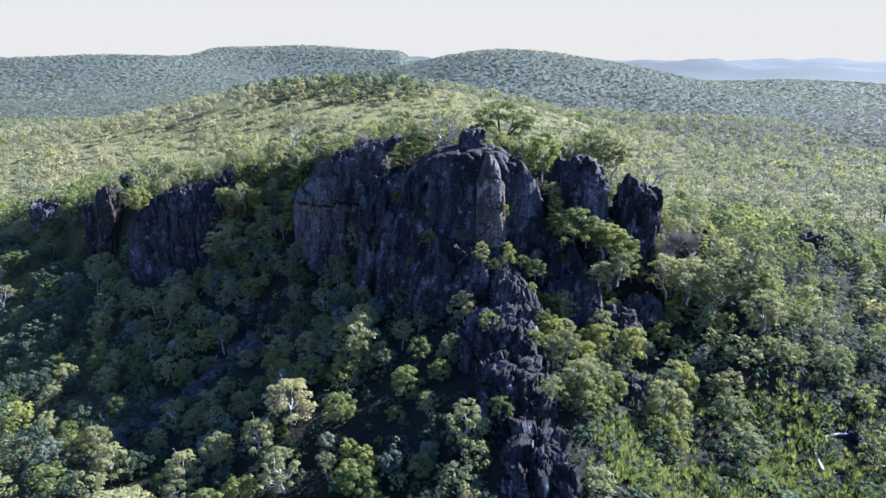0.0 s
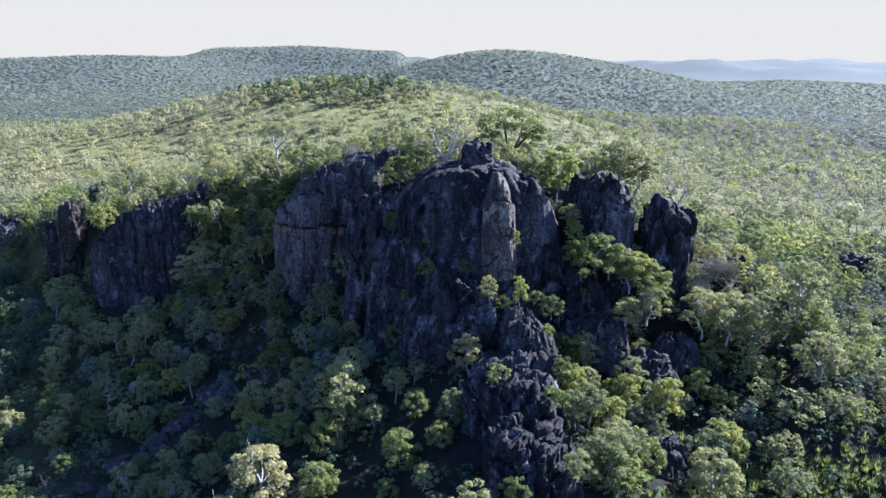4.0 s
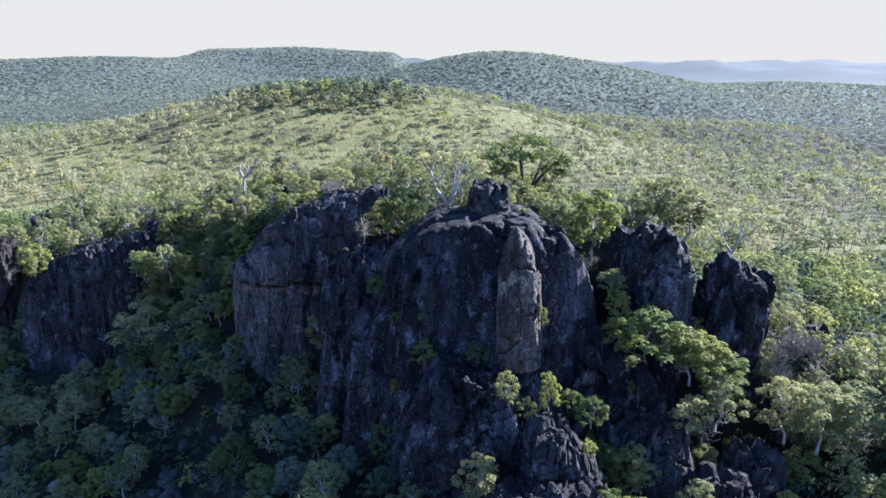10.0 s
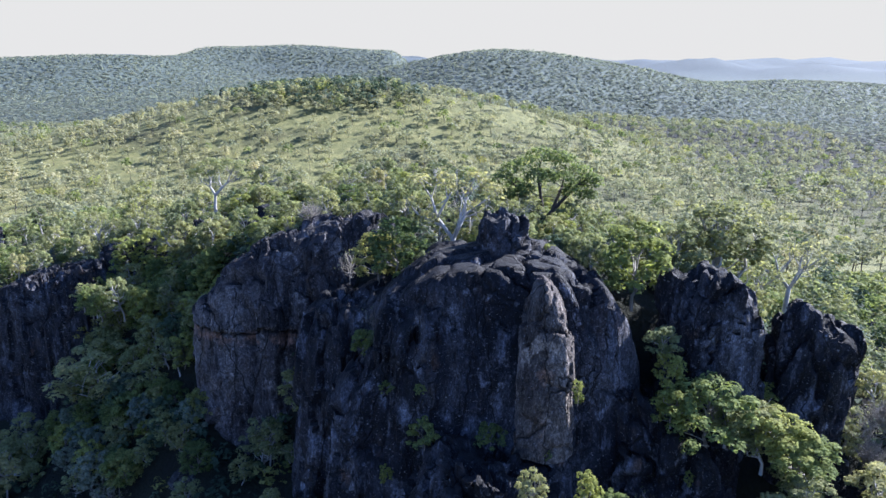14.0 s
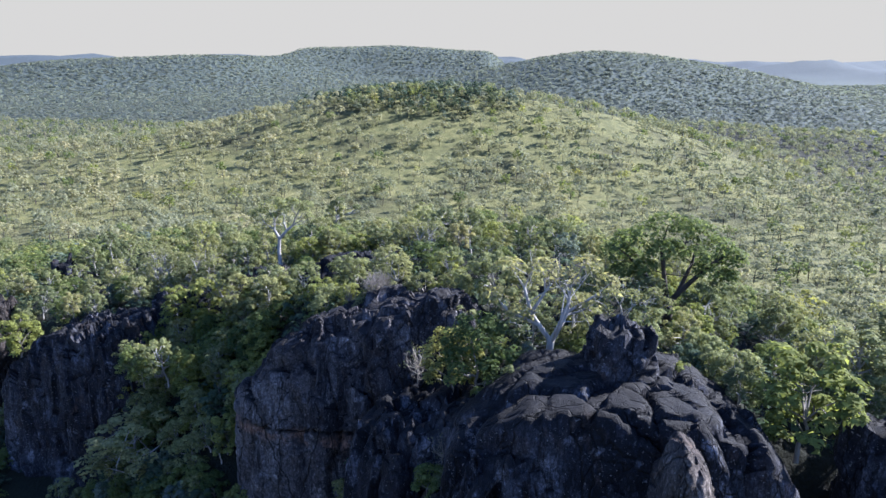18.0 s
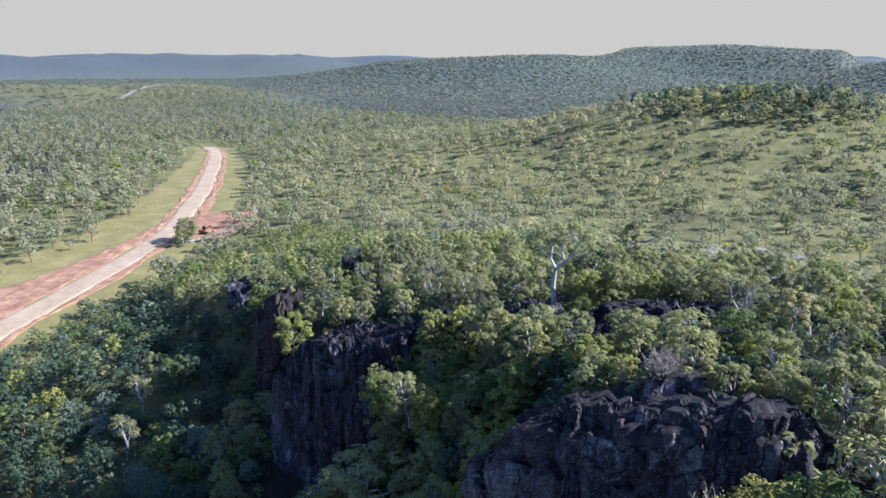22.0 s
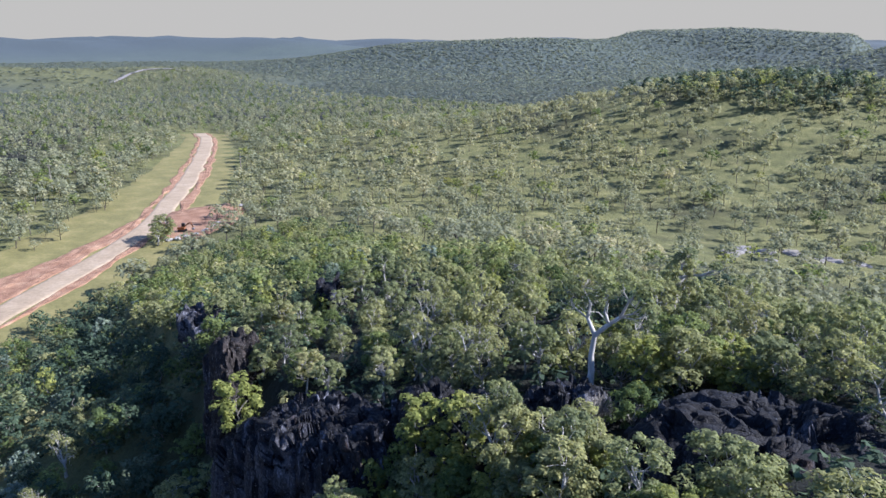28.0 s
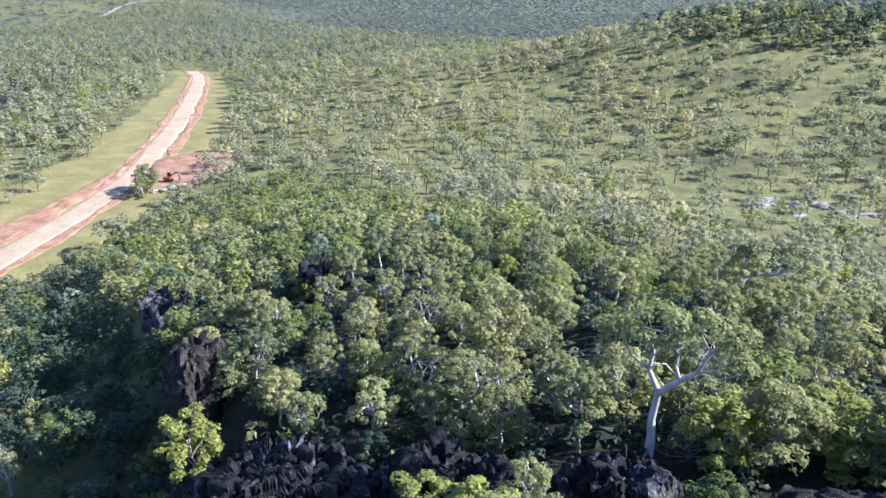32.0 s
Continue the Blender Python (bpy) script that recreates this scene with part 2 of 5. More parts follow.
def bark_material(name, c1, c2, scale):
    m, nt, b = material(name, 0.8)
    n = noise_tex(nt, scale, 5, (1, 1, 0.35))
    nt.links.new(ramp(nt, n, [(0.3, c1), (0.62, c2)]), b.inputs["Base Color"])
    bump(nt, b, n, 0.4, 0.05)
    return m


BARK_WHITE = bark_material("white_gum_bark", (0.216, 0.202, 0.184), (0.403, 0.385, 0.360), 1.6)
BARK_GREY = bark_material("grey_bark", (0.108, 0.094, 0.079), (0.259, 0.238, 0.209), 2.5)
BARK_DARK = bark_material("dark_bark", (0.025, 0.022, 0.020), (0.065, 0.054, 0.047), 2.5)


def crack_lines(nt, scale, stretch, warp, width):
    """Thin joints between blocks: 1 on the joint, 0 off it."""
    g = nt.nodes.new("ShaderNodeNewGeometry")
    n = node(nt, "ShaderNodeTexNoise", Scale=0.7, Detail=3.0)
    nt.links.new(g.outputs["Position"], n.inputs["Vector"])
    sc = nt.nodes.new("ShaderNodeVectorMath")
    sc.operation = "MULTIPLY_ADD"
    nt.links.new(n.outputs["Color"], sc.inputs[0])
    sc.inputs[1].default_value = (warp, warp, warp)
    nt.links.new(g.outputs["Position"], sc.inputs[2])
    mp = node(nt, "ShaderNodeMapping", Scale=stretch)
    nt.links.new(sc.outputs[0], mp.inputs[0])
    v = node(nt, "ShaderNodeTexVoronoi", Scale=scale)
    v.feature = "DISTANCE_TO_EDGE"
    nt.links.new(mp.outputs[0], v.inputs["Vector"])
    return ramp(nt, v.outputs["Distance"], [(0.0, (1, 1, 1)), (width, (0, 0, 0))])


def rock_material(name, deep, mid, high, stain, stain_at, band=None):
    """Weathered rock: patches, drip streaks, joints, specks of lichen, iron stains. band: a height at which a break is stained."""
    m, nt, b = material(name, 0.72)
    b.inputs["Specular IOR Level"].default_value = 0.22
    big = noise_tex(nt, 0.14, 6, (1, 1, 0.55))
    streak = noise_tex(nt, 1.5, 9, (1, 1, 0.09), 0.7)
    grain = noise_tex(nt, 4.5, 9, (1, 1, 0.6), 0.7)
    specks = noise_tex(nt, 5.5, 2)
    patches = noise_tex(nt, 0.55, 6)
    col = ramp(nt, big, [(0.34, deep), (0.52, mid), (0.68, high)])
    col = blend(nt, ramp(nt, streak, [(0.50, (0, 0, 0)), (0.66, (0.8, 0.8, 0.8))]), col, [c * 0.45 for c in deep])
    col = blend(nt, ramp(nt, streak, [(0.30, (0.8, 0.8, 0.8)), (0.42, (0, 0, 0))]), col, [c * 1.25 for c in high])
    wash = noise_tex(nt, 0.42, 7, (1, 1, 0.45), 0.65)
    col = blend(nt, ramp(nt, wash, [(0.55, (0, 0, 0)), (0.68, (0.75, 0.75, 0.75))]), col, [high[0] * 1.5, high[1] * 1.55, high[2] * 1.65])
    col = blend(nt, ramp(nt, wash, [(0.30, (0.7, 0.7, 0.7)), (0.42, (0, 0, 0))]), col, (0.055, 0.040, 0.034))
    col = blend(nt, ramp(nt, patches, [(0.60, (0, 0, 0)), (0.66, (0.7, 0.7, 0.7))]), col, [c * 1.7 for c in high])
    red = noise_tex(nt, 0.30, 5, (1, 1, 0.7))
    stained = ramp(nt, red, [(stain_at, (0, 0, 0)), (stain_at + 0.08, (0.75, 0.75, 0.75))])
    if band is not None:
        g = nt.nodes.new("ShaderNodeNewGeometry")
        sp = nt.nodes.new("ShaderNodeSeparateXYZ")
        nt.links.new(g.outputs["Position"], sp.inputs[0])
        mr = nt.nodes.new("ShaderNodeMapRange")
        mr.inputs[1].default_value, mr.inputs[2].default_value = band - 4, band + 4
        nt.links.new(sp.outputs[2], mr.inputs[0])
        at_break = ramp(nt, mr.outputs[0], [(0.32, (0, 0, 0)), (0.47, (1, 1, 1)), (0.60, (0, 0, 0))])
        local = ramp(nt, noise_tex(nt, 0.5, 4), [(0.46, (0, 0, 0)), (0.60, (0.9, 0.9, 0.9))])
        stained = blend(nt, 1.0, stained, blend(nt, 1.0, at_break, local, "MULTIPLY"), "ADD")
    col = blend(nt, stained, col, stain)
    # dark-pale grain in the colour, carrying relief contrast the bump barely shows
    col = blend(nt, 0.85, col, ramp(nt, grain, [(0.30, (0.16, 0.16, 0.16)), (0.50, (0.85, 0.85, 0.85)), (0.66, (2.1, 2.1, 2.1))]), "MULTIPLY")
    fine_tone = noise_tex(nt, 11.0, 4, (1, 1, 0.5), 0.75)
    col = blend(nt, 0.7, col, ramp(nt, fine_tone, [(0.38, (0.25, 0.25, 0.25)), (0.60, (1.7, 1.7, 1.7))]), "MULTIPLY")
    col = blend(nt, ramp(nt, specks, [(0.655, (0, 0, 0)), (0.685, (0.9, 0.9, 0.9))]), col, (0.20, 0.20, 0.21))
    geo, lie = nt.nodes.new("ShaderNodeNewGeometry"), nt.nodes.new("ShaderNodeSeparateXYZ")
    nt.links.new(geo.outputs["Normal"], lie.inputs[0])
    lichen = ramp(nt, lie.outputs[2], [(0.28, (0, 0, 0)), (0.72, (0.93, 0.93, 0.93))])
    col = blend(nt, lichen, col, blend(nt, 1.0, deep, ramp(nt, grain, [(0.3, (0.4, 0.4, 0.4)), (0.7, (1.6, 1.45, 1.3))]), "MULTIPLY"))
    wide, small = crack_lines(nt, 0.30, (1, 1, 0.17), 1.4, 0.017), crack_lines(nt, 0.85, (1, 1, 0.22), 0.9, 0.020)
    small = blend(nt, 1.0, small, ramp(nt, patches, [(0.40, (0, 0, 0)), (0.55, (0.8, 0.8, 0.8))]), "MULTIPLY")
    joints = blend(nt, 1.0, wide, small, "LIGHTEN")
    nt.links.new(blend(nt, joints, col, (0.004, 0.004, 0.005)), b.inputs["Base Color"])
    h = blend(nt, 0.35, grain, streak)
    bump(nt, b, blend(nt, joints, h, (0, 0, 0)), 1.0, 0.28)
    return m


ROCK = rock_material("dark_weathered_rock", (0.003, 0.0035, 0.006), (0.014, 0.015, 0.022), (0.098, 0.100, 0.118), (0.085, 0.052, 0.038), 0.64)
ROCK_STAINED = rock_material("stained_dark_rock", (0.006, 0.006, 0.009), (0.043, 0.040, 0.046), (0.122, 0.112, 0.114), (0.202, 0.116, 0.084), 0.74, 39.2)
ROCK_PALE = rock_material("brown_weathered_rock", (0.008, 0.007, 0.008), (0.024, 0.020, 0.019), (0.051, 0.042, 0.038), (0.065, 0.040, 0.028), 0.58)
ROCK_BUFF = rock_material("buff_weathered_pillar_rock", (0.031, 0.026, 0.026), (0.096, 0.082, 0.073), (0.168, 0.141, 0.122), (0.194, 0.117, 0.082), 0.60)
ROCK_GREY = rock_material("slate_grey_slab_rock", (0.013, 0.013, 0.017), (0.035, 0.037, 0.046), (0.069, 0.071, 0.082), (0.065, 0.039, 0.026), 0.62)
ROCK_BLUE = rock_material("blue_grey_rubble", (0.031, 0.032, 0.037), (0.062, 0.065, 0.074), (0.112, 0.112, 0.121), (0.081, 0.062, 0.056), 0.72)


def ground_material():
    m, nt, b = material("ground_cover", 0.95)
    big = noise_tex(nt, 0.018, 5)
    mid = noise_tex(nt, 0.16, 6)
    fine = noise_tex(nt, 2.2, 8)
    grass = ramp(nt, mid, [(0.28, (0.062, 0.066, 0.025)), (0.5, (0.105, 0.106, 0.039)), (0.72, (0.169, 0.158, 0.065))])
    # almost black, so the shade between ridge crowns is put into the ground colour
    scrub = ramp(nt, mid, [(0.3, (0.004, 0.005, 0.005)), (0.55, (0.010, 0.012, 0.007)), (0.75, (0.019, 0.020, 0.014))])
    open_ground = nt.nodes.new("ShaderNodeAttribute")
    open_ground.attribute_name = "tint"
    patch = blend(nt, 1.0, open_ground.outputs["Fac"], ramp(nt, big, [(0.32, (0.35, 0.35, 0.35)), (0.5, (1, 1, 1))]), "MULTIPLY")
    wood = nt.nodes.new("ShaderNodeAttribute")
    wood.attribute_name = "wood"
    g = nt.nodes.new("ShaderNodeNewGeometry")
    crowns = node(nt, "ShaderNodeTexVoronoi", Scale=0.13, Randomness=1.0)
    nt.links.new(g.outputs["Position"], crowns.inputs["Vector"])
    # far canopy tone: lit crown tops, shaded gaps and haze painted in
    canopy_tone = ramp(nt, crowns.outputs["Distance"], [(0.15, (0.066, 0.082, 0.073)), (0.55, (0.058, 0.073, 0.066)), (0.85, (0.050, 0.062, 0.058))])
    canopy_tone = blend(nt, 0.6, canopy_tone, ramp(nt, noise_tex(nt, 0.01, 6), [(0.3, (0.75, 0.78, 0.85)), (0.7, (1.2, 1.2, 1.1))]), "MULTIPLY")
    col = blend(nt, wood.outputs["Fac"], blend(nt, patch, scrub, grass), canopy_tone)
    # farthest ground turns blue-grey: haze painted in by distance
    haze_rim = nt.nodes.new("ShaderNodeAttribute")
    haze_rim.attribute_name = "haze_rim"
    col = blend(nt, haze_rim.outputs["Fac"], col, ramp(nt, mid, [(0.3, (0.043, 0.055, 0.061)), (0.7, (0.058, 0.071, 0.076))]))
    col = blend(nt, 0.7, col, ramp(nt, fine, [(0.25, (0.5, 0.5, 0.45)), (0.7, (1.35, 1.35, 1.3))]), "MULTIPLY")
    nt.links.new(col, b.inputs["Base Color"])
    bump(nt, b, blend(nt, wood.outputs["Fac"], fine, blend(nt, 1.0, (1, 1, 1), crowns.outputs["Distance"], "SUBTRACT")), 1.0, 0.5)
    return m


def earth_material(name, c1, c2, c3, scale, relief=0.15):
    m, nt, b = material(name, 0.95)
    n1, n2 = noise_tex(nt, scale, 6), noise_tex(nt, scale * 9, 6)
    col = ramp(nt, n1, [(0.28, c1), (0.5, c2), (0.72, c3)])
    nt.links.new(blend(nt, 0.5, col, ramp(nt, n2, [(0.25, (0.6, 0.6, 0.6)), (0.7, (1.3, 1.3, 1.3))]), "MULTIPLY"), b.inputs["Base Color"])
    bump(nt, b, n2, 0.8, relief)
    return m


GROUND = ground_material()
GRAVEL = earth_material("gravel_road_surface", (0.205, 0.155, 0.101), (0.250, 0.191, 0.127), (0.292, 0.229, 0.159), 0.12, 0.05)
RED_EARTH = earth_material("turned_red_earth", (0.136, 0.070, 0.040), (0.220, 0.121, 0.074), (0.297, 0.189, 0.119), 0.22, 0.5)
VERGE = earth_material("mown_grass_verge", (0.098, 0.090, 0.032), (0.134, 0.120, 0.043), (0.189, 0.159, 0.064), 0.1)
CONCRETE = earth_material("pale_stockpiled_stone", (0.176, 0.169, 0.156), (0.229, 0.220, 0.208), (0.283, 0.274, 0.259), 0.4)
PALE_STONE = earth_material("pale_bare_stone", (0.117, 0.107, 0.092), (0.176, 0.161, 0.147), (0.235, 0.220, 0.205), 0.2)


# ---- meshes ----
def mesh_from(name, verts, faces, mat, tint=None, flat=True):
    """A mesh from arrays of corners and of faces with equal numbers of corners."""
    verts, faces = np.asarray(verts, np.float32), np.asarray(faces, np.int32)
    me = bpy.data.meshes.new(name)
    k = faces.shape[1]
    me.vertices.add(len(verts))
    me.vertices.foreach_set("co", verts.ravel())
    me.loops.add(faces.size)
    me.loops.foreach_set("vertex_index", faces.ravel())
    me.polygons.add(len(faces))
    me.polygons.foreach_set("loop_start", np.arange(0, faces.size, k, dtype=np.int32))
    if not flat:
        me.polygons.foreach_set("use_smooth", np.ones(len(faces), bool))
    me.update(calc_edges=True)
    if tint is not None:
        me.attributes.new("tint", "FLOAT", "POINT").data.foreach_set("value", np.asarray(tint, np.float32))
    me.materials.append(mat)
    return me


def child(name, me, parent, label=""):
    ob = new(name, me)
    ob.parent = parent
    if label:
        ob["label"] = label
    return ob


def tubes(runs, sides=5):
    """Tapered round limbs; each run is a list of (x, y, z, radius)."""
    vs, fs, base = [], [], 0
    for run in runs:
        pts = np.array([r[:3] for r in run], float)
        for i, (p, row) in enumerate(zip(pts, run)):
            d = pts[min(i + 1, len(pts) - 1)] - pts[max(i - 1, 0)]
            d = d / (np.linalg.norm(d) + 1e-9)
            s = np.cross(d, (0.31, 0.95, 0.1))
            s /= np.linalg.norm(s) + 1e-9
            t = np.cross(d, s)
            for k in range(sides):
                a = 2 * math.pi * k / sides
                vs.append(p + row[3] * (math.cos(a) * s + math.sin(a) * t))
        for i in range(len(run) - 1):
            for k in range(sides):
                k2 = (k + 1) % sides
                fs.append((base + i * sides + k, base + i * sides + k2, base + (i + 1) * sides + k2, base + (i + 1) * sides + k))
        base += len(run) * sides
    return np.array(vs), np.array(fs)


def leaf_cloud(rng, centres, radii, count, size, flat=0.75, loose=0.55, rise=0.8):
    """Leaves as small pointed blades on ragged clumps."""
    n = len(centres)
    which = rng.integers(0, n, count)
    d = rng.normal(size=(count, 3))
    d /= np.linalg.norm(d, axis=1)[:, None]
    d[:, 2] = np.where(d[:, 2] < -0.35, -d[:, 2], d[:, 2])
    r = radii[which] * rng.uniform(0.5, 1.08, count) ** 0.6
    p = centres[which] + d * r[:, None] * (1, 1, flat)
    nrm = d + rng.normal(size=(count, 3)) * loose + (0, 0, rise)
    nrm /= np.linalg.norm(nrm, axis=1)[:, None]
    t = np.cross(nrm, rng.normal(size=(count, 3)))
    t /= np.linalg.norm(t, axis=1)[:, None] + 1e-9
    b = np.cross(nrm, t)
    s = size * rng.uniform(0.6, 1.35, count)[:, None]
    v = np.stack([p - t * s * 0.85, p + t * s * 0.55 + b * s * 0.44, p + t * s * 0.35 - b * s * 0.44], 1)
    return v.reshape(-1, 3), np.arange(count * 3).reshape(-1, 3)


def tree_shape(seed, height, spread, clumps, leaves, size, trunk=0.35, lift=0.3, limbs=5, droop=0.0, sides=5, clump=0.34, twigs=False):
    """Limbs and leaves of a tree of that height; its foot is at the origin. lift: where the crown begins."""
    rng = np.random.default_rng(seed)
    low = height * lift
    fork = low + (height - low) * 0.15
    lean_x, lean_y = rng.normal(size=2) * 0.05 * height
    top = np.array([lean_x, lean_y, fork])
    bend = rng.normal(size=2) * 0.03 * height
    runs = [[(0, 0, -0.8, trunk * 1.25), (0, 0, 0.15 * fork, trunk), (lean_x * 0.5 + bend[0], lean_y * 0.5 + bend[1], fork * 0.55, trunk * 0.85), (*top, trunk * 0.72)]]
    if sides == 3:
        runs = [[(0, 0, -0.5, trunk * 1.1), (*top, trunk * 0.8)]]
    cs, rs = [], []
    for i in range(clumps):
        h = (i + rng.uniform(0.1, 0.9)) / clumps
        a = 2.4 * i + rng.uniform(-0.6, 0.6)
        wide = math.sqrt(max(0.02, 1 - ((h - 0.38) / 0.66) ** 2)) * spread
        rad = wide * rng.uniform(0.35, 0.95)
        r = spread * clump * rng.uniform(0.65, 1.25)
        cs.append((top[0] + rad * math.cos(a), top[1] + rad * math.sin(a), low + (height - low - r * 0.6) * h * rng.uniform(0.9, 1.05) - droop * rad * 0.3))
        rs.append(r)
    cs, rs = np.array(cs), np.array(rs)
    for i in rng.permutation(clumps)[:limbs]:
        c = cs[i]
        root = np.array([lean_x * 0.8, lean_y * 0.8, min(fork, max(0.35 * fork, c[2] - 0.6 * np.hypot(c[0], c[1])))])
        m1 = root + (c - root) * 0.4 + rng.normal(size=3) * 0.05 * height
        m2 = root + (c - root) * 0.75 + rng.normal(size=3) * 0.04 * height
        runs.append([(*root, trunk * 0.6), (*m1, trunk * 0.42), (*m2, trunk * 0.28), (*c, trunk * 0.08)])
        if twigs:
            for p in (m1, m2):
                q = p + rng.normal(size=3) * 0.10 * height + (0, 0, 0.05 * height)
                runs.append([(*p, trunk * 0.26), (*(p * 0.5 + q * 0.5 + rng.normal(size=3) * 0.02 * height), trunk * 0.17), (*q, trunk * 0.05)])
    limb_v, limb_f = tubes(runs[:1] if twigs else runs, sides)
    if twigs:
        tv, tf = tubes(runs[1:], 3)
        limb_v, limb_f = np.concatenate([limb_v, tv]), np.concatenate([limb_f, tf + len(limb_v)])
    leaf_v, leaf_f = leaf_cloud(rng, cs, rs, leaves, size, 0.75, 0.32 if sides == 3 else 0.42)
    return limb_v, limb_f, leaf_v, leaf_f


def plant(shapes, places, name_leaf, name_limb, leaf_mat, limb_mat, label, limb_label, rng):
    """Joins many plants into one mesh of leaves and one of limbs. places: rows of x, y, z, size, turn."""
    lv, lf, tv, tf, tint, off, toff = [], [], [], [], [], 0, 0
    pick = rng.integers(0, len(shapes), len(places))
    for k, (limb_v, limb_f, leaf_v, leaf_f) in enumerate(shapes):
        rows = places[pick == k]
        if not len(rows):
            continue
        c, s = np.cos(rows[:, 4]), np.sin(rows[:, 4])
        wide = rows[:, 3] * rng.uniform(0.85, 1.2, len(rows))

        def laid(v):
            x = (v[None, :, 0] * c[:, None] - v[None, :, 1] * s[:, None]) * wide[:, None] + rows[:, None, 0]
            y = (v[None, :, 0] * s[:, None] + v[None, :, 1] * c[:, None]) * wide[:, None] + rows[:, None, 1]
            return np.stack([x, y, v[None, :, 2] * rows[:, None, 3] + rows[:, None, 2]], 2).reshape(-1, 3)
        lv.append(laid(leaf_v))
        lf.append((leaf_f[None] + (np.arange(len(rows)) * len(leaf_v))[:, None, None]).reshape(-1, 3) + off)
        tint.append(np.repeat(rng.uniform(0, 1, len(rows)), len(leaf_v)))
        off += len(rows) * len(leaf_v)
        if limb_mat is not None:
            tv.append(laid(limb_v))
            tf.append((limb_f[None] + (np.arange(len(rows)) * len(limb_v))[:, None, None]).reshape(-1, 4) + toff)
            toff += len(rows) * len(limb_v)
    if not lv:
        return
    ob = new(name_leaf, mesh_from(name_leaf, np.concatenate(lv), np.concatenate(lf), leaf_mat, np.concatenate(tint)))
    tagged(ob, label, "trees", "", "stuff")
    if limb_mat is not None:
        limb = new(name_limb, mesh_from(name_limb, np.concatenate(tv), np.concatenate(tf), limb_mat, None, False))
        tagged(limb, limb_label, "trees", "", "stuff")


# ---- the ground sheet ----
N = 250
k = np.linspace(-1, 1, N)
gx, gy = np.meshgrid(-30 + 23.3 * np.sinh(6 * k), 130 + 23.3 * np.sinh(6 * k), indexing="ij")
gz = land(gx, gy)
idx = np.arange(N * N).reshape(N, N)
quads = np.stack([idx[:-1, :-1], idx[1:, :-1], idx[1:, 1:], idx[:-1, 1:]], 2).reshape(-1, 4)
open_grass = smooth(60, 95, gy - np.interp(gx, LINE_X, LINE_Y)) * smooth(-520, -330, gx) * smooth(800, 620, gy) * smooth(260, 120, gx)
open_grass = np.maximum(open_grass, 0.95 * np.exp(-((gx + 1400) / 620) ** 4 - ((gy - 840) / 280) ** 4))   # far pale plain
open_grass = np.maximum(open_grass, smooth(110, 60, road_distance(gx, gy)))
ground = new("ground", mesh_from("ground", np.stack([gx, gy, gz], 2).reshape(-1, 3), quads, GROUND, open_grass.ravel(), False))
wooded = smooth(700, 1100, np.hypot(gx + 30, gy - 130)) * (1 - open_grass)
ground.data.attributes.new("wood", "FLOAT", "POINT").data.foreach_set("value", wooded.ravel().astype(np.float32))
# how much painted haze the ground takes, growing with distance
ground.data.attributes.new("haze_rim", "FLOAT", "POINT").data.foreach_set("value", smooth(3100, 3700, np.hypot(gx, gy)).ravel().astype(np.float32))
tagged(ground, "rolling savannah ground with dry yellow-green grass", "ground", "", "structure")


# ---- the gravel road ----
def smooth_line(pts, step=5.0):
    t = np.concatenate([[0], np.cumsum(np.hypot(*np.diff(pts, axis=0).T))])
    s = np.arange(0, t[-1], step)
    line = np.stack([np.interp(s, t, pts[:, 0]), np.interp(s, t, pts[:, 1])], 1)
    for _ in range(12):
        line[1:-1] = (line[:-2] + 2 * line[1:-1] + line[2:]) / 4
    return line


def strip(name, left, right, lift, mat, label, rough_edge=0.0, seed=1, cols=6, heap=0.0):
    """A strip along the road between two distances from its middle line (left is minus)."""
    line = smooth_line(ROAD, 2.5)
    d = np.gradient(line, axis=0)
    d /= np.linalg.norm(d, axis=1)[:, None]
    nrm = np.stack([d[:, 1], -d[:, 0]], 1)
    s = np.arange(len(line))
    u = np.linspace(0, 1, cols + 1)
    left, right = (np.interp(line[:, 1], *q) if isinstance(q, tuple) else q for q in (left, right))
    lo = left + rough_edge * fbm(s / 6, 0, 0, seed, 4)
    hi = right + rough_edge * fbm(s / 5, 9, 0, seed + 5, 4)
    off = lo[:, None] + (hi - lo)[:, None] * u
    x, y = line[:, 0, None] + nrm[:, 0, None] * off, line[:, 1, None] + nrm[:, 1, None] * off
    z = np.maximum(road_height(x, y), land(x, y)) + lift + heap * np.maximum(0, fbm((x * 0.8 + y * 0.6) / 1.6, (y * 0.8 - x * 0.6) / 5.5, 0, seed, 3)) * np.sin(np.pi * u)
    z[:, 0] -= 0.7
    z[:, -1] -= 0.7
    n = np.arange(x.size).reshape(x.shape)
    f = np.stack([n[:-1, :-1], n[:-1, 1:], n[1:, 1:], n[1:, :-1]], 2).reshape(-1, 4)
    ob = new(name, mesh_from(name, np.stack([x, y, z], 2).reshape(-1, 3), f, mat, None, False))
    return tagged(ob, label, "road", "", "structure")


strip("verge", ([150, 250, 350, 500], [-52, -40, -28, -16]), 24, 0.25, VERGE, "short green and straw grass verge along the road", 3.0, 3, 14)
strip("roadside_earth", ([150, 190, 210, 240, 270, 300, 500], [-28, -25, -20, -14.5, -10, -8, -6.8]), -4.5, 0.40, RED_EARTH, "turned red earth heaped along the gravel road", 2.6, 11, 22, 0.9)
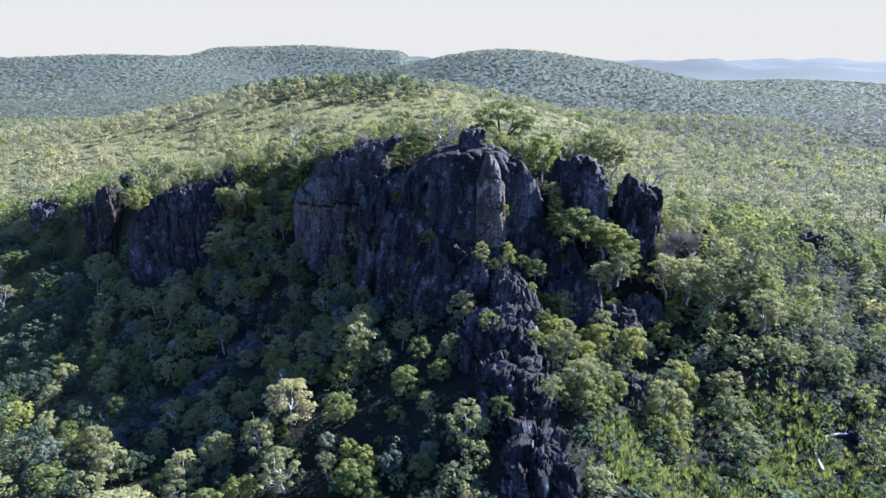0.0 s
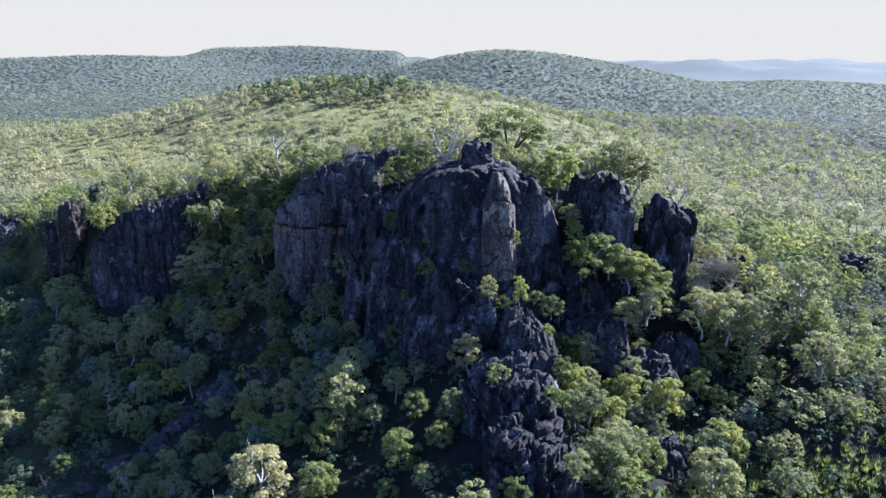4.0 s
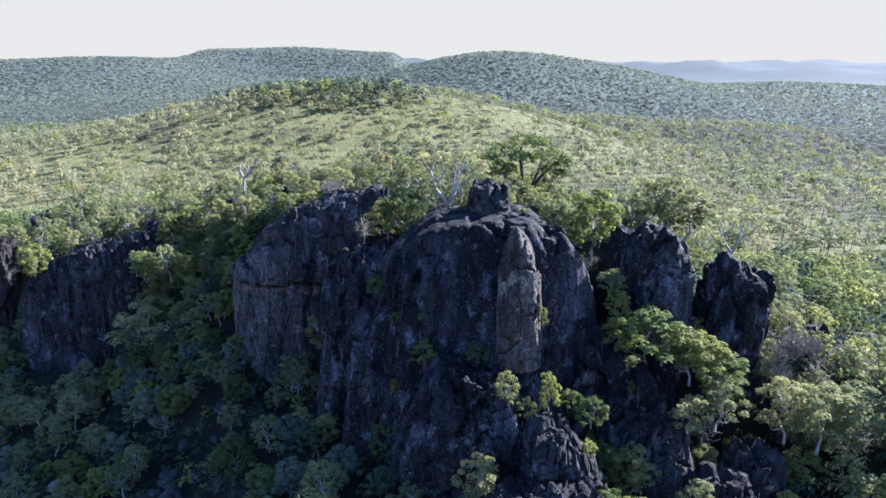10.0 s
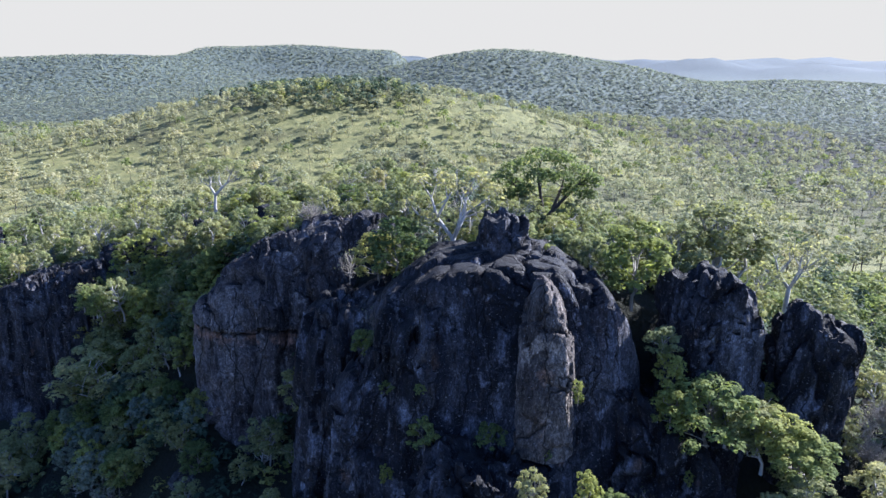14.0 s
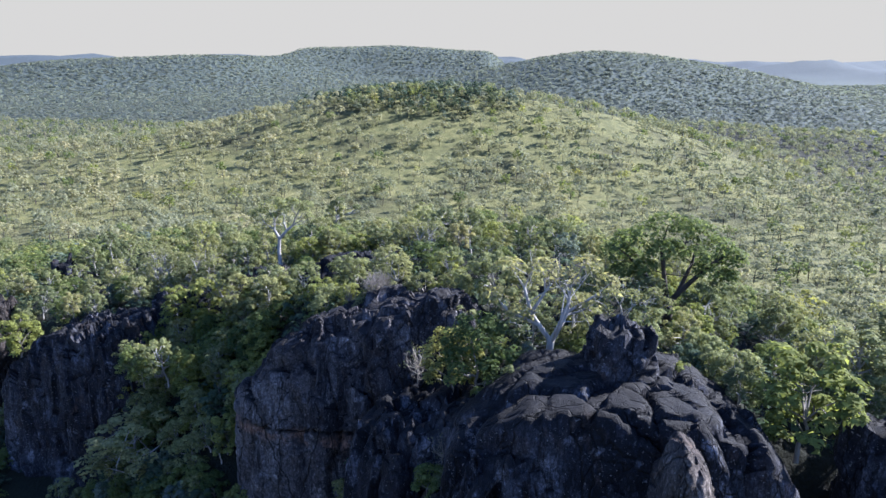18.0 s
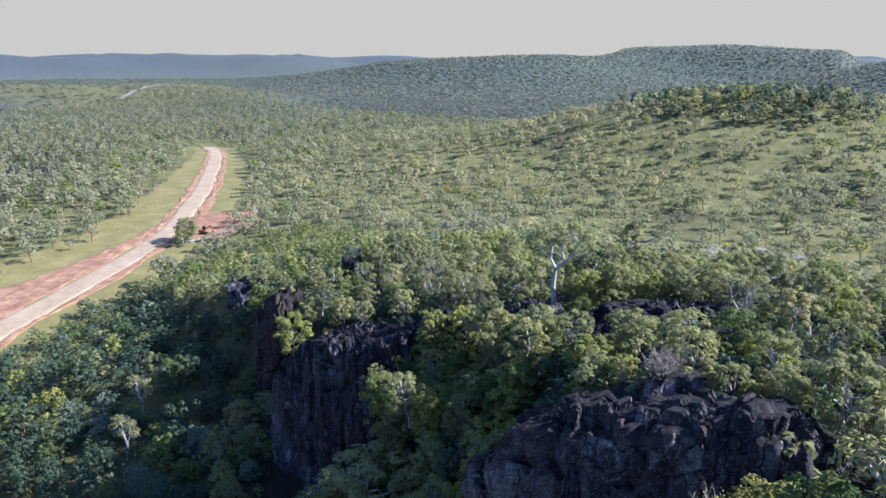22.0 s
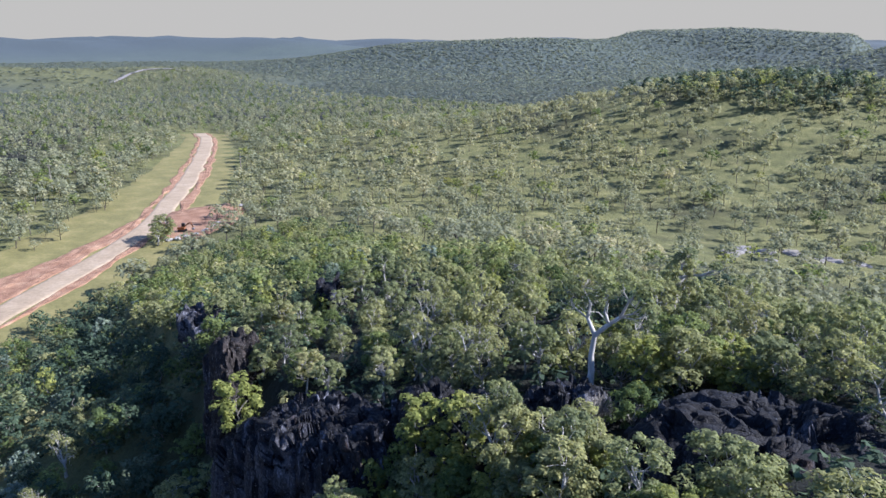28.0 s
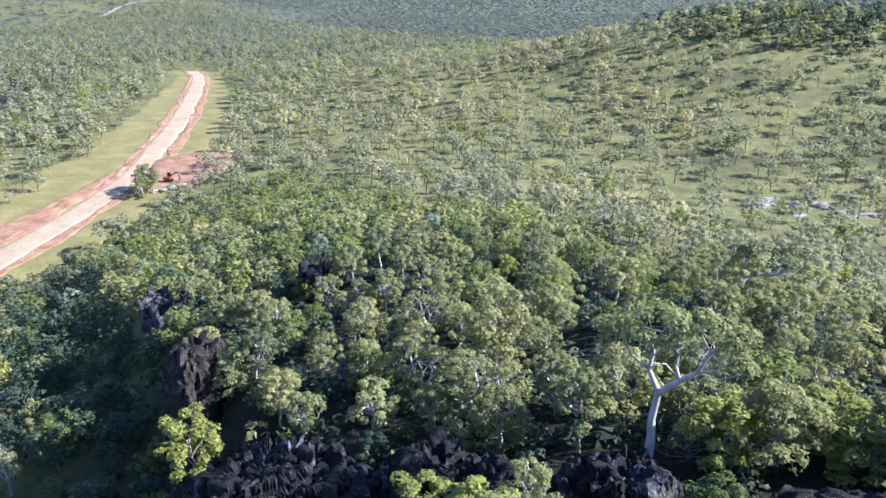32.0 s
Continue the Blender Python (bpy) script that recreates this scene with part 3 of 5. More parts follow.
strip("roadside_earth", 4.5, ([150, 250, 300, 420, 500], [7.2, 7.6, 9.5, 9.0, 6.5]), 0.40, RED_EARTH, "turned red earth heaped along the gravel road", 2.2, 21, 14, 0.7)
strip("road", -5.2, 5.2, 0.55, GRAVEL, "pale dusty unsealed gravel road", 0.9, 31, 10, 0.12)


def track(name, pts, width, lift, mat, label, seed):
    """A bare strip that lies on the land along a line of points."""
    line = smooth_line(np.array(pts, float), 4.0)
    d = np.gradient(line, axis=0)
    d /= np.linalg.norm(d, axis=1)[:, None]
    nrm = np.stack([d[:, 1], -d[:, 0]], 1)
    u = np.linspace(-0.5, 0.5, 7)
    w = width * (1 + 0.45 * fbm(np.arange(len(line)) / 7, 0, 0, seed, 3))
    xy = line[:, None] + nrm[:, None] * (u[None, :, None] * w[:, None, None])
    z = land(xy[..., 0], xy[..., 1]) + lift
    n = np.arange(z.size).reshape(z.shape)
    f = np.stack([n[:-1, :-1], n[:-1, 1:], n[1:, 1:], n[1:, :-1]], 2).reshape(-1, 4)
    return tagged(new(name, mesh_from(name, np.concatenate([xy, z[..., None]], 2).reshape(-1, 3), f, mat, None, False)), label, "track", "", "structure")


track("dirt_track", [(-1003, 742), (-1016, 765), (-1040, 803), (-1052, 838), (-1040, 856), (-1015, 868), (-985, 872)], 8, 1.1, PALE_STONE, "pale sandy track across a far wooded rise", 91)

# ---- rock ----
def rock_mesh(name, cx, cy, rx, ry, z0, z1, seed, turn=0.0, tops=None, step=0.34, boxy=0.26, cell=(2.4, 7.5), rugged=1.0, mat=None, lean=0.0, break_at=None, jag=1.0, square=2.8):
    """A jointed mass of rock with upright slabs, cracks and a broken top. tops: (x, height) rows of its skyline."""
    hgt = z1 - z0
    nu = max(16, int(2 * math.pi * math.sqrt((rx * rx + ry * ry) / 2) / step))
    ph = np.linspace(0, math.pi / 2, 600)
    pr, pz = np.cos(ph) ** boxy, np.sin(ph) ** boxy
    arc = np.concatenate([[0], np.cumsum(np.hypot(np.diff(pr) * (rx + ry) / 2, np.diff(pz) * hgt))])
    nv = max(8, int(arc[-1] / step))
    pos = np.linspace(0, arc[-1], nv)
    pr, pz = np.interp(pos, arc, pr), np.interp(pos, arc, pz)
    pr[-1] = 0.02
    th = np.linspace(0, 2 * math.pi, nu, endpoint=False)
    co, si = np.cos(th), np.sin(th)
    sq = (np.abs(co) ** square + np.abs(si) ** square) ** (-1 / square)
    px, py = rx * co * sq, ry * si * sq
    wob = 1 + 0.14 * fbm(co * 1.3 + seed, si * 1.3, 0, seed, 3)
    x, y = pr[:, None] * (px * wob)[None], pr[:, None] * (py * wob)[None]
    z = np.repeat((z0 + hgt * pz)[:, None], nu, 1)
    up = smooth(0.55, 1.0, pz)[:, None] * np.ones_like(x)
    flare = 1 + 0.16 * (1 - pz[:, None]) ** 1.5
    x, y = x * flare, y * flare
    c, s = math.cos(radians(turn)), math.sin(radians(turn))
    x, y = cx + x * c - y * s, cy + x * s + y * c
    y = y + lean * (z - z0)
    if tops is not None:
        tx, tz = zip(*tops)
        top = np.interp(x, tx, tz)
        z = z0 + (z - z0) * (top - z0) / hgt
    dx, dy = x - cx, y - cy - lean * (z - z0)
    ln = np.hypot(dx / rx, dy / ry) + 1e-6
    nx, ny = dx / rx / ln, dy / ry / ln
    flat_top = np.gradient(pz) * hgt
    steep = np.clip(np.abs(flat_top) / step, 0, 1)[:, None] * np.ones_like(x)
    p = np.stack([x.ravel(), y.ravel(), z.ravel()], 1)
    warp = p + 0.7 * np.stack([vnoise(*(p / 3.0).T, seed + 50), vnoise(*(p / 3.0).T, seed + 51), vnoise(*(p / 3.0).T, seed + 52)], 1)
    f1, f2, ident, arm = cells(warp / (cell[0], cell[0], cell[1] * 1.5), seed)
    tilt = np.stack([(ident * 7.3) % 1, (ident * 13.7) % 1, (ident * 29.1) % 1], 1) - 0.5
    slab = (tilt * arm).sum(1)
    g1, g2, ident2, arm2 = cells(warp / (cell[0] * 0.42, cell[0] * 0.42, cell[1] * 0.35), seed + 99)
    crack = np.exp(-((f2 - f1) / 0.045) ** 2)
    crack2 = np.exp(-((g2 - g1) / 0.09) ** 2)
    ribs = fbm(p[:, 0] / 1.1, p[:, 1] / 1.1, p[:, 2] / 11, seed + 8, 4)
    out = rugged * ((ident - 0.5) * 1.0 + 1.0 * slab - 0.65 * crack + (ident2 - 0.5) * 0.3 - 0.2 * crack2 + 0.26 * ribs + 0.06 * fbm(*(p / 1.0).T, seed + 3, 3) + 0.45 * fbm(*(p / 7).T, seed + 4, 2))
    if break_at is not None:      # a level joint with an overhanging lip
        h = p[:, 2] - break_at - 0.9 * fbm(p[:, 0] / 6, p[:, 1] / 6, 0, seed + 70, 2)
        out = out + 0.55 * smooth(0.0, 0.25, h) * smooth(9, 2, h) - 0.6 * np.exp(-(h / 0.18) ** 2)
    rise = rugged * ((ident - 0.45) * 1.7 + 0.7 * slab - 0.7 * crack + (ident2 - 0.5) * 1.15 * jag - 0.3 * crack2 + 0.25 * fbm(*(p / 1.2).T, seed + 5, 3))
    out, rise = out.reshape(x.shape), rise.reshape(x.shape)
    taper = np.minimum(1, pr / 0.35)[:, None]
    x = x + nx * out * taper * (0.35 + 0.65 * steep)
    y = y + ny * out * taper * (0.35 + 0.65 * steep)
    z = z + rise * up
    n = np.arange(x.size).reshape(x.shape)
    nn = np.roll(n, -1, 1)
    f = np.stack([n[:-1], nn[:-1], nn[1:], n[1:]], 2).reshape(-1, 4)
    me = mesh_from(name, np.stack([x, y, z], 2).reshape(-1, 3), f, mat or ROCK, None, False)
    me.set_sharp_from_angle(angle=radians(46))
    return me


def outcrop(label, masses, name="rock_outcrop"):
    """A rock of several masses; each row: part name, then the numbers for rock_mesh."""
    top = new(name)
    tagged(top, label, "rock")
    for part_name, kw in masses:
        child(part_name, rock_mesh(part_name, **kw), top)
    return top


outcrop("tall dark jointed rock cliff with rounded top and orange stains", [
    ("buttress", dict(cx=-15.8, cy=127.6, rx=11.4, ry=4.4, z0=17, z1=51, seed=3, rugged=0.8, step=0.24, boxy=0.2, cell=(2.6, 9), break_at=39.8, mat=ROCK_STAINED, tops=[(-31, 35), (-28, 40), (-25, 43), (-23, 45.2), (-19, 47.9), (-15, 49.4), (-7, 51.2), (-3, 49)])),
    ("dome", dict(cx=5, cy=109.0, rx=11.8, ry=4.7, lean=0.13, square=5.0, z0=22, z1=51, seed=8, rugged=0.62, boxy=0.11, step=0.24, cell=(5.0, 14), tops=[(-9, 44), (-6, 47.5), (-3, 49.3), (-1, 50.6), (4.5, 51.2), (9.5, 50.8), (12.5, 49), (15, 45.5), (17, 41), (19, 37)])),
    ("face", dict(cx=-4.5, cy=113, rx=6, ry=6.5, z0=22, z1=45, seed=21, tops=[(-11, 39), (-8, 42), (-4, 47), (2, 49)])),
    ("wall", dict(cx=-9.0, cy=118.5, rx=5.5, ry=6.0, z0=18, z1=46, seed=27, cell=(3.0, 9), tops=[(-16, 42), (-12, 44.5), (-8, 46), (-3, 48.5)])),
    ("shoulder", dict(cx=18, cy=111, rx=5.5, ry=7.5, z0=20, z1=38, seed=31, tops=[(12, 44), (16, 40), (20, 37), (23, 31)])),
    ("pillar", dict(cx=7.4, cy=104.9, rx=2.1, ry=2.2, z0=37.5, z1=51.2, seed=5, step=0.22, boxy=0.26, lean=0.03, cell=(3.4, 3.2), rugged=0.4, mat=ROCK_BUFF, tops=[(5.2, 48.5), (6.2, 50.9), (7.0, 51.5), (8.2, 50.4), (9.4, 48)])),
    ("capstone", dict(cx=4.7, cy=115, rx=2.0, ry=2.0, z0=49, z1=54, seed=6, step=0.3, cell=(1.6, 1.6), rugged=0.6)),
    ("lower_buttress", dict(cx=2.4, cy=102.0, rx=8.2, ry=5.0, z0=13, z1=38, seed=12, step=0.26, boxy=0.3, cell=(2.6, 6), tops=[(-7.5, 29), (-5, 33), (-2.6, 36), (-0.6, 38.6), (1.6, 38.2), (4.5, 37), (8, 36), (11, 33)])),
    ("knob", dict(cx=10.6, cy=96.5, rx=4.4, ry=5.2, z0=14, z1=34.5, seed=14, step=0.26, boxy=0.42, cell=(1.7, 2.6), rugged=0.7, mat=ROCK_GREY, tops=[(5, 32), (8, 35), (10.5, 34.6), (14, 32), (16, 29)])),
    ("foot", dict(cx=8, cy=89.5, rx=5.8, ry=7.5, z0=12, z1=31.5, step=0.28, boxy=0.4, seed=15, cell=(2.2, 5), rugged=0.9)),
    ("foot", dict(cx=8.8, cy=79, rx=5.0, ry=6.5, z0=10, z1=28.6, step=0.28, boxy=0.4, seed=16, cell=(2.2, 5), rugged=0.9)),
    ("foot", dict(cx=10.2, cy=68, rx=4.4, ry=7.0, z0=8, z1=25.0, step=0.28, boxy=0.4, seed=17, cell=(2.0, 4.5), rugged=0.9)),
])
outcrop("dark upright rock fins with split tops beside the main cliff", [
    ("fin", dict(cx=22.3, cy=111.5, rx=4.4, ry=3, z0=26, z1=49, seed=41, step=0.32, tops=[(17, 47), (18.8, 48.6), (22.5, 50.2), (25, 48), (27.5, 46.5)])),
    ("fin", dict(cx=31.8, cy=112.2, rx=3.5, ry=3, z0=24, z1=45.5, seed=42, step=0.32, tops=[(28, 43.5), (30, 46.2), (31.6, 45.6), (34.3, 44), (36, 42)])),
])
outcrop("dark jointed rock spur half hidden by scrub", [
    ("wall", dict(cx=-55, cy=147, rx=13, ry=5, z0=14, z1=39, seed=51, turn=-14, step=0.28, cell=(1.9, 8), rugged=0.65, tops=[(-70, 29), (-66, 33), (-59, 37), (-55, 38.6), (-49, 40.2), (-46, 41), (-40, 39.5)])),
    ("wall", dict(cx=-43.5, cy=150, rx=4.5, ry=4, z0=20, z1=41.8, seed=52, step=0.28, cell=(1.9, 7), rugged=0.65)),
])
outcrop("weathered grey rock spire standing out of scrub", [("spire", dict(cx=-77, cy=157.5, rx=2.8, ry=2.8, z0=22, z1=37, seed=61, step=0.26, mat=ROCK_PALE, rugged=0.8, boxy=0.5)),
                                                             ("foot", dict(cx=-80, cy=160, rx=3.2, ry=3, z0=20, z1=32, seed=62))], "rock_spire")
outcrop("dark rock block among dense scrub", [("block", dict(cx=-99, cy=171, rx=3.2, ry=3, z0=20, z1=30.5, seed=63))])
outcrop("low broken dark rock ledge behind the cliff", [("ledge", dict(cx=-18.5, cy=149.6, rx=9.5, ry=6.6, z0=36, z1=47.7, seed=71, step=0.24, cell=(2.4, 2.6), boxy=0.45, rugged=0.6)),
                                                          ("ledge", dict(cx=-33.2, cy=152.4, rx=4.0, ry=3.4, z0=34, z1=44.6, seed=72, step=0.24, cell=(1.6, 2), boxy=0.5, rugged=0.8)),
                                                          ("ledge", dict(cx=-40, cy=149, rx=3.0, ry=2.8, z0=32, z1=42.6, seed=73, step=0.26, cell=(1.8, 2.4), rugged=0.8))])
outcrop("broken dark rock slope showing between sunlit trees", [
    ("slab", dict(cx=20.5, cy=103, rx=4.5, ry=4.5, z0=18, z1=33.5, seed=81, step=0.32, mat=ROCK_GREY, cell=(2.0, 4), rugged=0.9, boxy=0.5)),
    ("slab", dict(cx=26, cy=97, rx=4.0, ry=4.5, z0=16, z1=28.8, seed=82, step=0.32, mat=ROCK_GREY, cell=(2.0, 3.5), rugged=0.9, boxy=0.5)),
    ("slab", dict(cx=24, cy=86, rx=3.6, ry=5.0, z0=12, z1=23.6, seed=83, step=0.32, mat=ROCK_GREY, cell=(2.0, 3.5), rugged=0.9, boxy=0.5)),
    ("slab", dict(cx=30.5, cy=101, rx=3.4, ry=3.5, z0=16, z1=29.5, seed=84, step=0.32, mat=ROCK_GREY, cell=(1.8, 3), rugged=0.9, boxy=0.5)),
])
outcrop("flat dark boulder above the scrub", [("boulder", dict(cx=-81, cy=179, rx=2.3, ry=1.8, z0=32, z1=36.2, seed=74))], "boulder")
outcrop("low dark boulders among pale shrubs", [("boulder", dict(cx=43.5, cy=118.5, rx=3.2, ry=2.6, z0=30, z1=36, seed=75)), ("boulder", dict(cx=77, cy=140, rx=3.2, ry=2.4, z0=22, z1=29.5, seed=76))], "boulder")

# ---- woodland ----
rng = np.random.default_rng(11)
ROCKS = np.array([(-16.5, 128.3, 12.5, 5), (5, 111, 12.5, 6.5), (-4.5, 113, 7, 7), (-9, 118.5, 5.5, 6), (18, 111, 5, 7), (0.3, 101.5, 5.5, 5.5), (10.8, 98, 4, 4), (8, 89.5, 6.6, 8), (8.8, 79, 6.2, 7), (10.2, 68, 5.6, 8), (22.3, 112.5, 5, 3.5), (31.8, 113, 4, 3.5),
                  (-55, 147, 13, 5.5), (-77, 157.5, 3, 3), (-19.5, 147, 9, 5), (-33.0, 152.2, 4.4, 4.2), (-18.5, 150, 8, 5), (-40, 149, 2.5, 2.5), (-57, 140.5, 9, 5)])


def off_rock(x, y, grow=1.0):
    ok = np.ones(len(x), bool)
    for cx, cy, rx, ry in ROCKS:
        ok &= ((x - cx) / (rx * grow)) ** 2 + ((y - cy) / (ry * grow)) ** 2 > 1
    return ok


def scatter(x0, x1, y0, y1, step, keep=None, grow=1.0):
    nx_, ny_ = int((x1 - x0) / step), int((y1 - y0) / step)
    x, y = np.meshgrid(x0 + (np.arange(nx_) + 0.5) * step, y0 + (np.arange(ny_) + 0.5) * step)
    x = x.ravel() + rng.uniform(-0.55, 0.55, x.size) * step
    y = y.ravel() + rng.uniform(-0.55, 0.55, y.size) * step
    ok = off_rock(x, y, grow) & (road_distance(x, y) > 15)
    if keep is not None:
        ok &= keep(x, y)
    return x[ok], y[ok]


def rows_at(x, y, lo, hi):
    return np.stack([x, y, land(x, y), rng.uniform(lo, hi, len(x)), rng.uniform(0, 6.28, len(x))], 1)


def in_view(x, y):
    az = np.degrees(np.arctan2(x, y + 40))
    az2 = np.degrees(np.arctan2(x + 5, y - 70))
    return ((az > -40) & (az < 42)) | ((az2 > -76) & (az2 < 45))


def gully(x, y):
    t = np.clip(((x + 46) * 18 + (y - 90) * 30) / (18 ** 2 + 30 ** 2), 0, 1)
    return np.hypot(x + 46 - 18 * t, y - 90 - 30 * t) < 3.0 + 1.5 * fbm(x / 6, y / 6, 0, 33, 2)


def meadow(x, y):
    return (((x - 40) / 22) ** 2 + ((y - 71) / 14) ** 2 < 1) & (fbm(x / 5, y / 5, 0, 44, 2) > -0.25)


def ridge(x, y):
    d = y - np.interp(x, LINE_X, LINE_Y)
    return (x > -190) & (x < 130) & (d < 75 + 12 * fbm(x / 30, y / 30, 0, 77, 2)) & (y > 30)


# single trees and shrubs, built once for each kind and then copied
def tree(name, label, shape, leaf_mat, limb_mat):
    top = new(name)
    tagged(top, label, "shrub" if "shrub" in name else "tree")
    limb_v, limb_f, leaf_v, leaf_f = shape
    child("trunk", mesh_from("trunk", limb_v, limb_f, limb_mat, None, False), top)
    child("crown", mesh_from("crown", leaf_v, leaf_f, leaf_mat, np.zeros(len(leaf_v))), top)
    return top


KINDS = [
    tree("gum_tree", "pale-trunked gum tree with thin grey-green crown", tree_shape(501, 7.0, 2.5, 30, 2720, 0.205, 0.14, 0.46, 12, 0.1, 4, 0.24, True), LEAF["grey"], BARK_WHITE),
    tree("scrub_tree", "rounded mid-green scrub tree on rocky ground", tree_shape(502, 5.4, 2.6, 40, 2800, 0.222, 0.12, 0.12, 7, 0, 4, 0.24, True), LEAF["green"], BARK_GREY),
    tree("scrub_tree", "dense deep green scrub tree on rocky ground", tree_shape(503, 5.0, 2.6, 40, 2720, 0.24, 0.12, 0.08, 5, 0, 4, 0.24, True), LEAF["dark"], BARK_GREY),
    tree("leafy_tree", "yellow-green leafy scrub tree on rocky ground", tree_shape(504, 5.2, 2.4, 38, 2720, 0.222, 0.12, 0.16, 7, 0, 4, 0.24, True), LEAF["bright"], BARK_GREY),
    tree("gum_tree", "pale olive gum tree with ragged clumped crown", tree_shape(505, 6.4, 2.6, 32, 2560, 0.218, 0.14, 0.28, 9, 0, 4, 0.25, True), LEAF["pale"], BARK_WHITE),
    tree("bushy_tree", "scrub tree with leaves tinted blue-green for the cliff's shade", tree_shape(506, 5.0, 2.5, 38, 2560, 0.232, 0.12, 0.12, 6, 0, 4, 0.24, True), LEAF["blue"], BARK_GREY),
    tree("shrub", "low spreading green shrub between rocks", tree_shape(507, 2.6, 1.8, 22, 1360, 0.187, 0.05, 0.05, 5, 0, 4, 0.26, True), LEAF["green"], BARK_GREY),
    tree("gum_tree", "grey-green gum tree with wispy hanging leaves", tree_shape(508, 7.0, 2.8, 34, 2400, 0.205, 0.13, 0.32, 14, 0.5, 4, 0.21, True), LEAF["grey"], BARK_WHITE),
    tree("dead_shrub", "leafless grey shrub with tangled bare twigs", tree_shape(509, 3.6, 2.0, 30, 60, 0.12, 0.05, 0.1, 26, 0, 4, 0.3, True), LEAF["grey"], BARK_GREY),
    tree("bushy_tree", "grey-green rounded scrub tree on rocky ground", tree_shape(510, 5.2, 2.6, 38, 2720, 0.222, 0.12, 0.14, 8, 0, 4, 0.24, True), LEAF["grey"], BARK_WHITE),
]
SHADY = [0.10, 0.21, 0.06, 0.08, 0.13, 0.15, 0.06, 0.09, 0.03, 0.09]   # shares of the kinds in the cliff's shade, darker leaves deepening it
SUNNY = [0.19, 0.10, 0.02, 0.09, 0.26, 0.01, 0.03, 0.15, 0.05, 0.10]   # and on the open side, paler leaves adding to the sun
used = set()


def put(kind, x, y, z=None, size=1.0, turn=None, wide=1.0):
    """Stands a tree of that kind there; the first of each kind is the built one itself."""
    z = float(land(x, y)) if z is None else max(z, float(land(x, y)) - 0.4)
    turn = rng.uniform(0, 6.28) if turn is None else turn
    m = Matrix.Translation((x, y, z - 0.1)) @ Matrix.Rotation(turn, 4, "Z")
    ob = KINDS[kind]
    if kind in used:
        ob = copy_thing(ob, m)
    ob.matrix_basis = m @ Matrix.Diagonal((size * wide, size * wide, size, 1))
    used.add(kind)
    return ob


# those that stand out, each at its place
for kind, tx, ty, tz, size, wide in [
        (4, -12.6, 92, 20.8, 1.5, 0.9), (4, -33.5, 61, None, 1.5, 1.5), (4, -36, 67, None, 1.35, 1.5), (4, -41, 69, None, 1.1, 1.3), (7, 2.2, 72, None, 1.0, 1.0), (4, -20, 83, None, 1.1, 1.2), (4, -14, 63.5, None, 0.95, 1.2),
        (3, 16.2, 114, 46.6, 1.35, 1.1), (1, -4.6, 117.5, 47.4, 1.15, 1.0), (1, -6.5, 119, 47, 0.9, 1.0), (4, 5.6, 98.6, 35.4, 0.62, 0.75), (3, 9.5, 98.2, 35.6, 0.75, 0.65), (1, 13.6, 98.6, 34.0, 0.55, 1.1), (3, 12.6, 95.5, 32.6, 0.3, 1.2), (6, 7.6, 97.6, 35.6, 0.6, 1.0), (6, 11.5, 99.5, 35.6, 0.6, 1.1),
        (1, 20.5, 105.5, 37, 1.2, 1.1), (4, 25.0, 105, 35.5, 0.85, 1.1), (1, 28.5, 105.5, 34, 0.75, 1.2), (0, 47.2, 104, 24.3, 1.75, 0.8), (0, -34.9, 145, 42.6, 0.75, 0.7),
        (7, 27.6, 125, 45.6, 1.0, 1.35), (0, -33.6, 183, 39.8, 1.1, 0.8), (4, -48.1, 164, 40.2, 1.2, 0.9), (3, -65.7, 148, 33, 1.1, 1.0), (0, -70.0, 150, None, 1.0, 1.0)]:
    put(kind, tx, ty, tz, size, None, wide)

# sunlit scrub along the crest beside and behind the buttress
for tx, ty in zip(rng.uniform(-46, -27, 30), rng.uniform(136, 145, 30)):
    if off_rock(np.array([tx]), np.array([ty]), 0.75)[0]:
        put(int(rng.choice([3, 4, 1, 9, 7], p=[0.36, 0.24, 0.2, 0.12, 0.08])), float(tx), float(ty), max(float(land(tx, ty)), 36.5), rng.uniform(0.5, 0.8))
for kind, tx, ty, tz, size, wide in [(3, -29.5, 157.5, 42.6, 0.95, 1.1), (4, -26.5, 158.5, 42.6, 0.9, 1.1), (3, -23.5, 160, 42.4, 0.85, 1.2), (9, -20.5, 160.5, 42.6, 0.9, 1.2), (8, -31.0, 157.5, 42.8, 1.3, 1.0), (3, -38.6, 146.5, 40.2, 1.0, 1.1), (3, -31.5, 146, 39.5, 0.65, 1.1),
                                     (4, -17, 158, 43.5, 0.8, 1.0), (8, -13, 152, 45.6, 1.1, 1.0), (1, -28.0, 163, 42, 1.1, 1.1), (4, -36, 160, 41.5, 1.0, 1.0), (3, -42.5, 146, 39.5, 0.9, 1.2), (8, -37, 148.2, 41, 0.9, 1.0), (3, -22, 137.5, 44.5, 0.75, 1.2), (9, -19, 140.5, 46, 0.8, 1.1), (4, -15.5, 138, 47.5, 0.7, 1.2), (1, -12, 140, 48, 0.8, 1.1), (7, -24.5, 141, 43.5, 0.85, 1.0), (3, -9, 136.5, 48, 0.8, 1.1), (9, -21, 144, 45, 0.8, 1.1),
                                     (8, -17.5, 131.5, 48.0, 0.85, 0.8), (4, -13.5, 134, 48.3, 0.7, 1.1), (9, -20.5, 133.5, 46.2, 0.65, 1.2)]:
    put(kind, tx, ty, tz, size, None, wide)

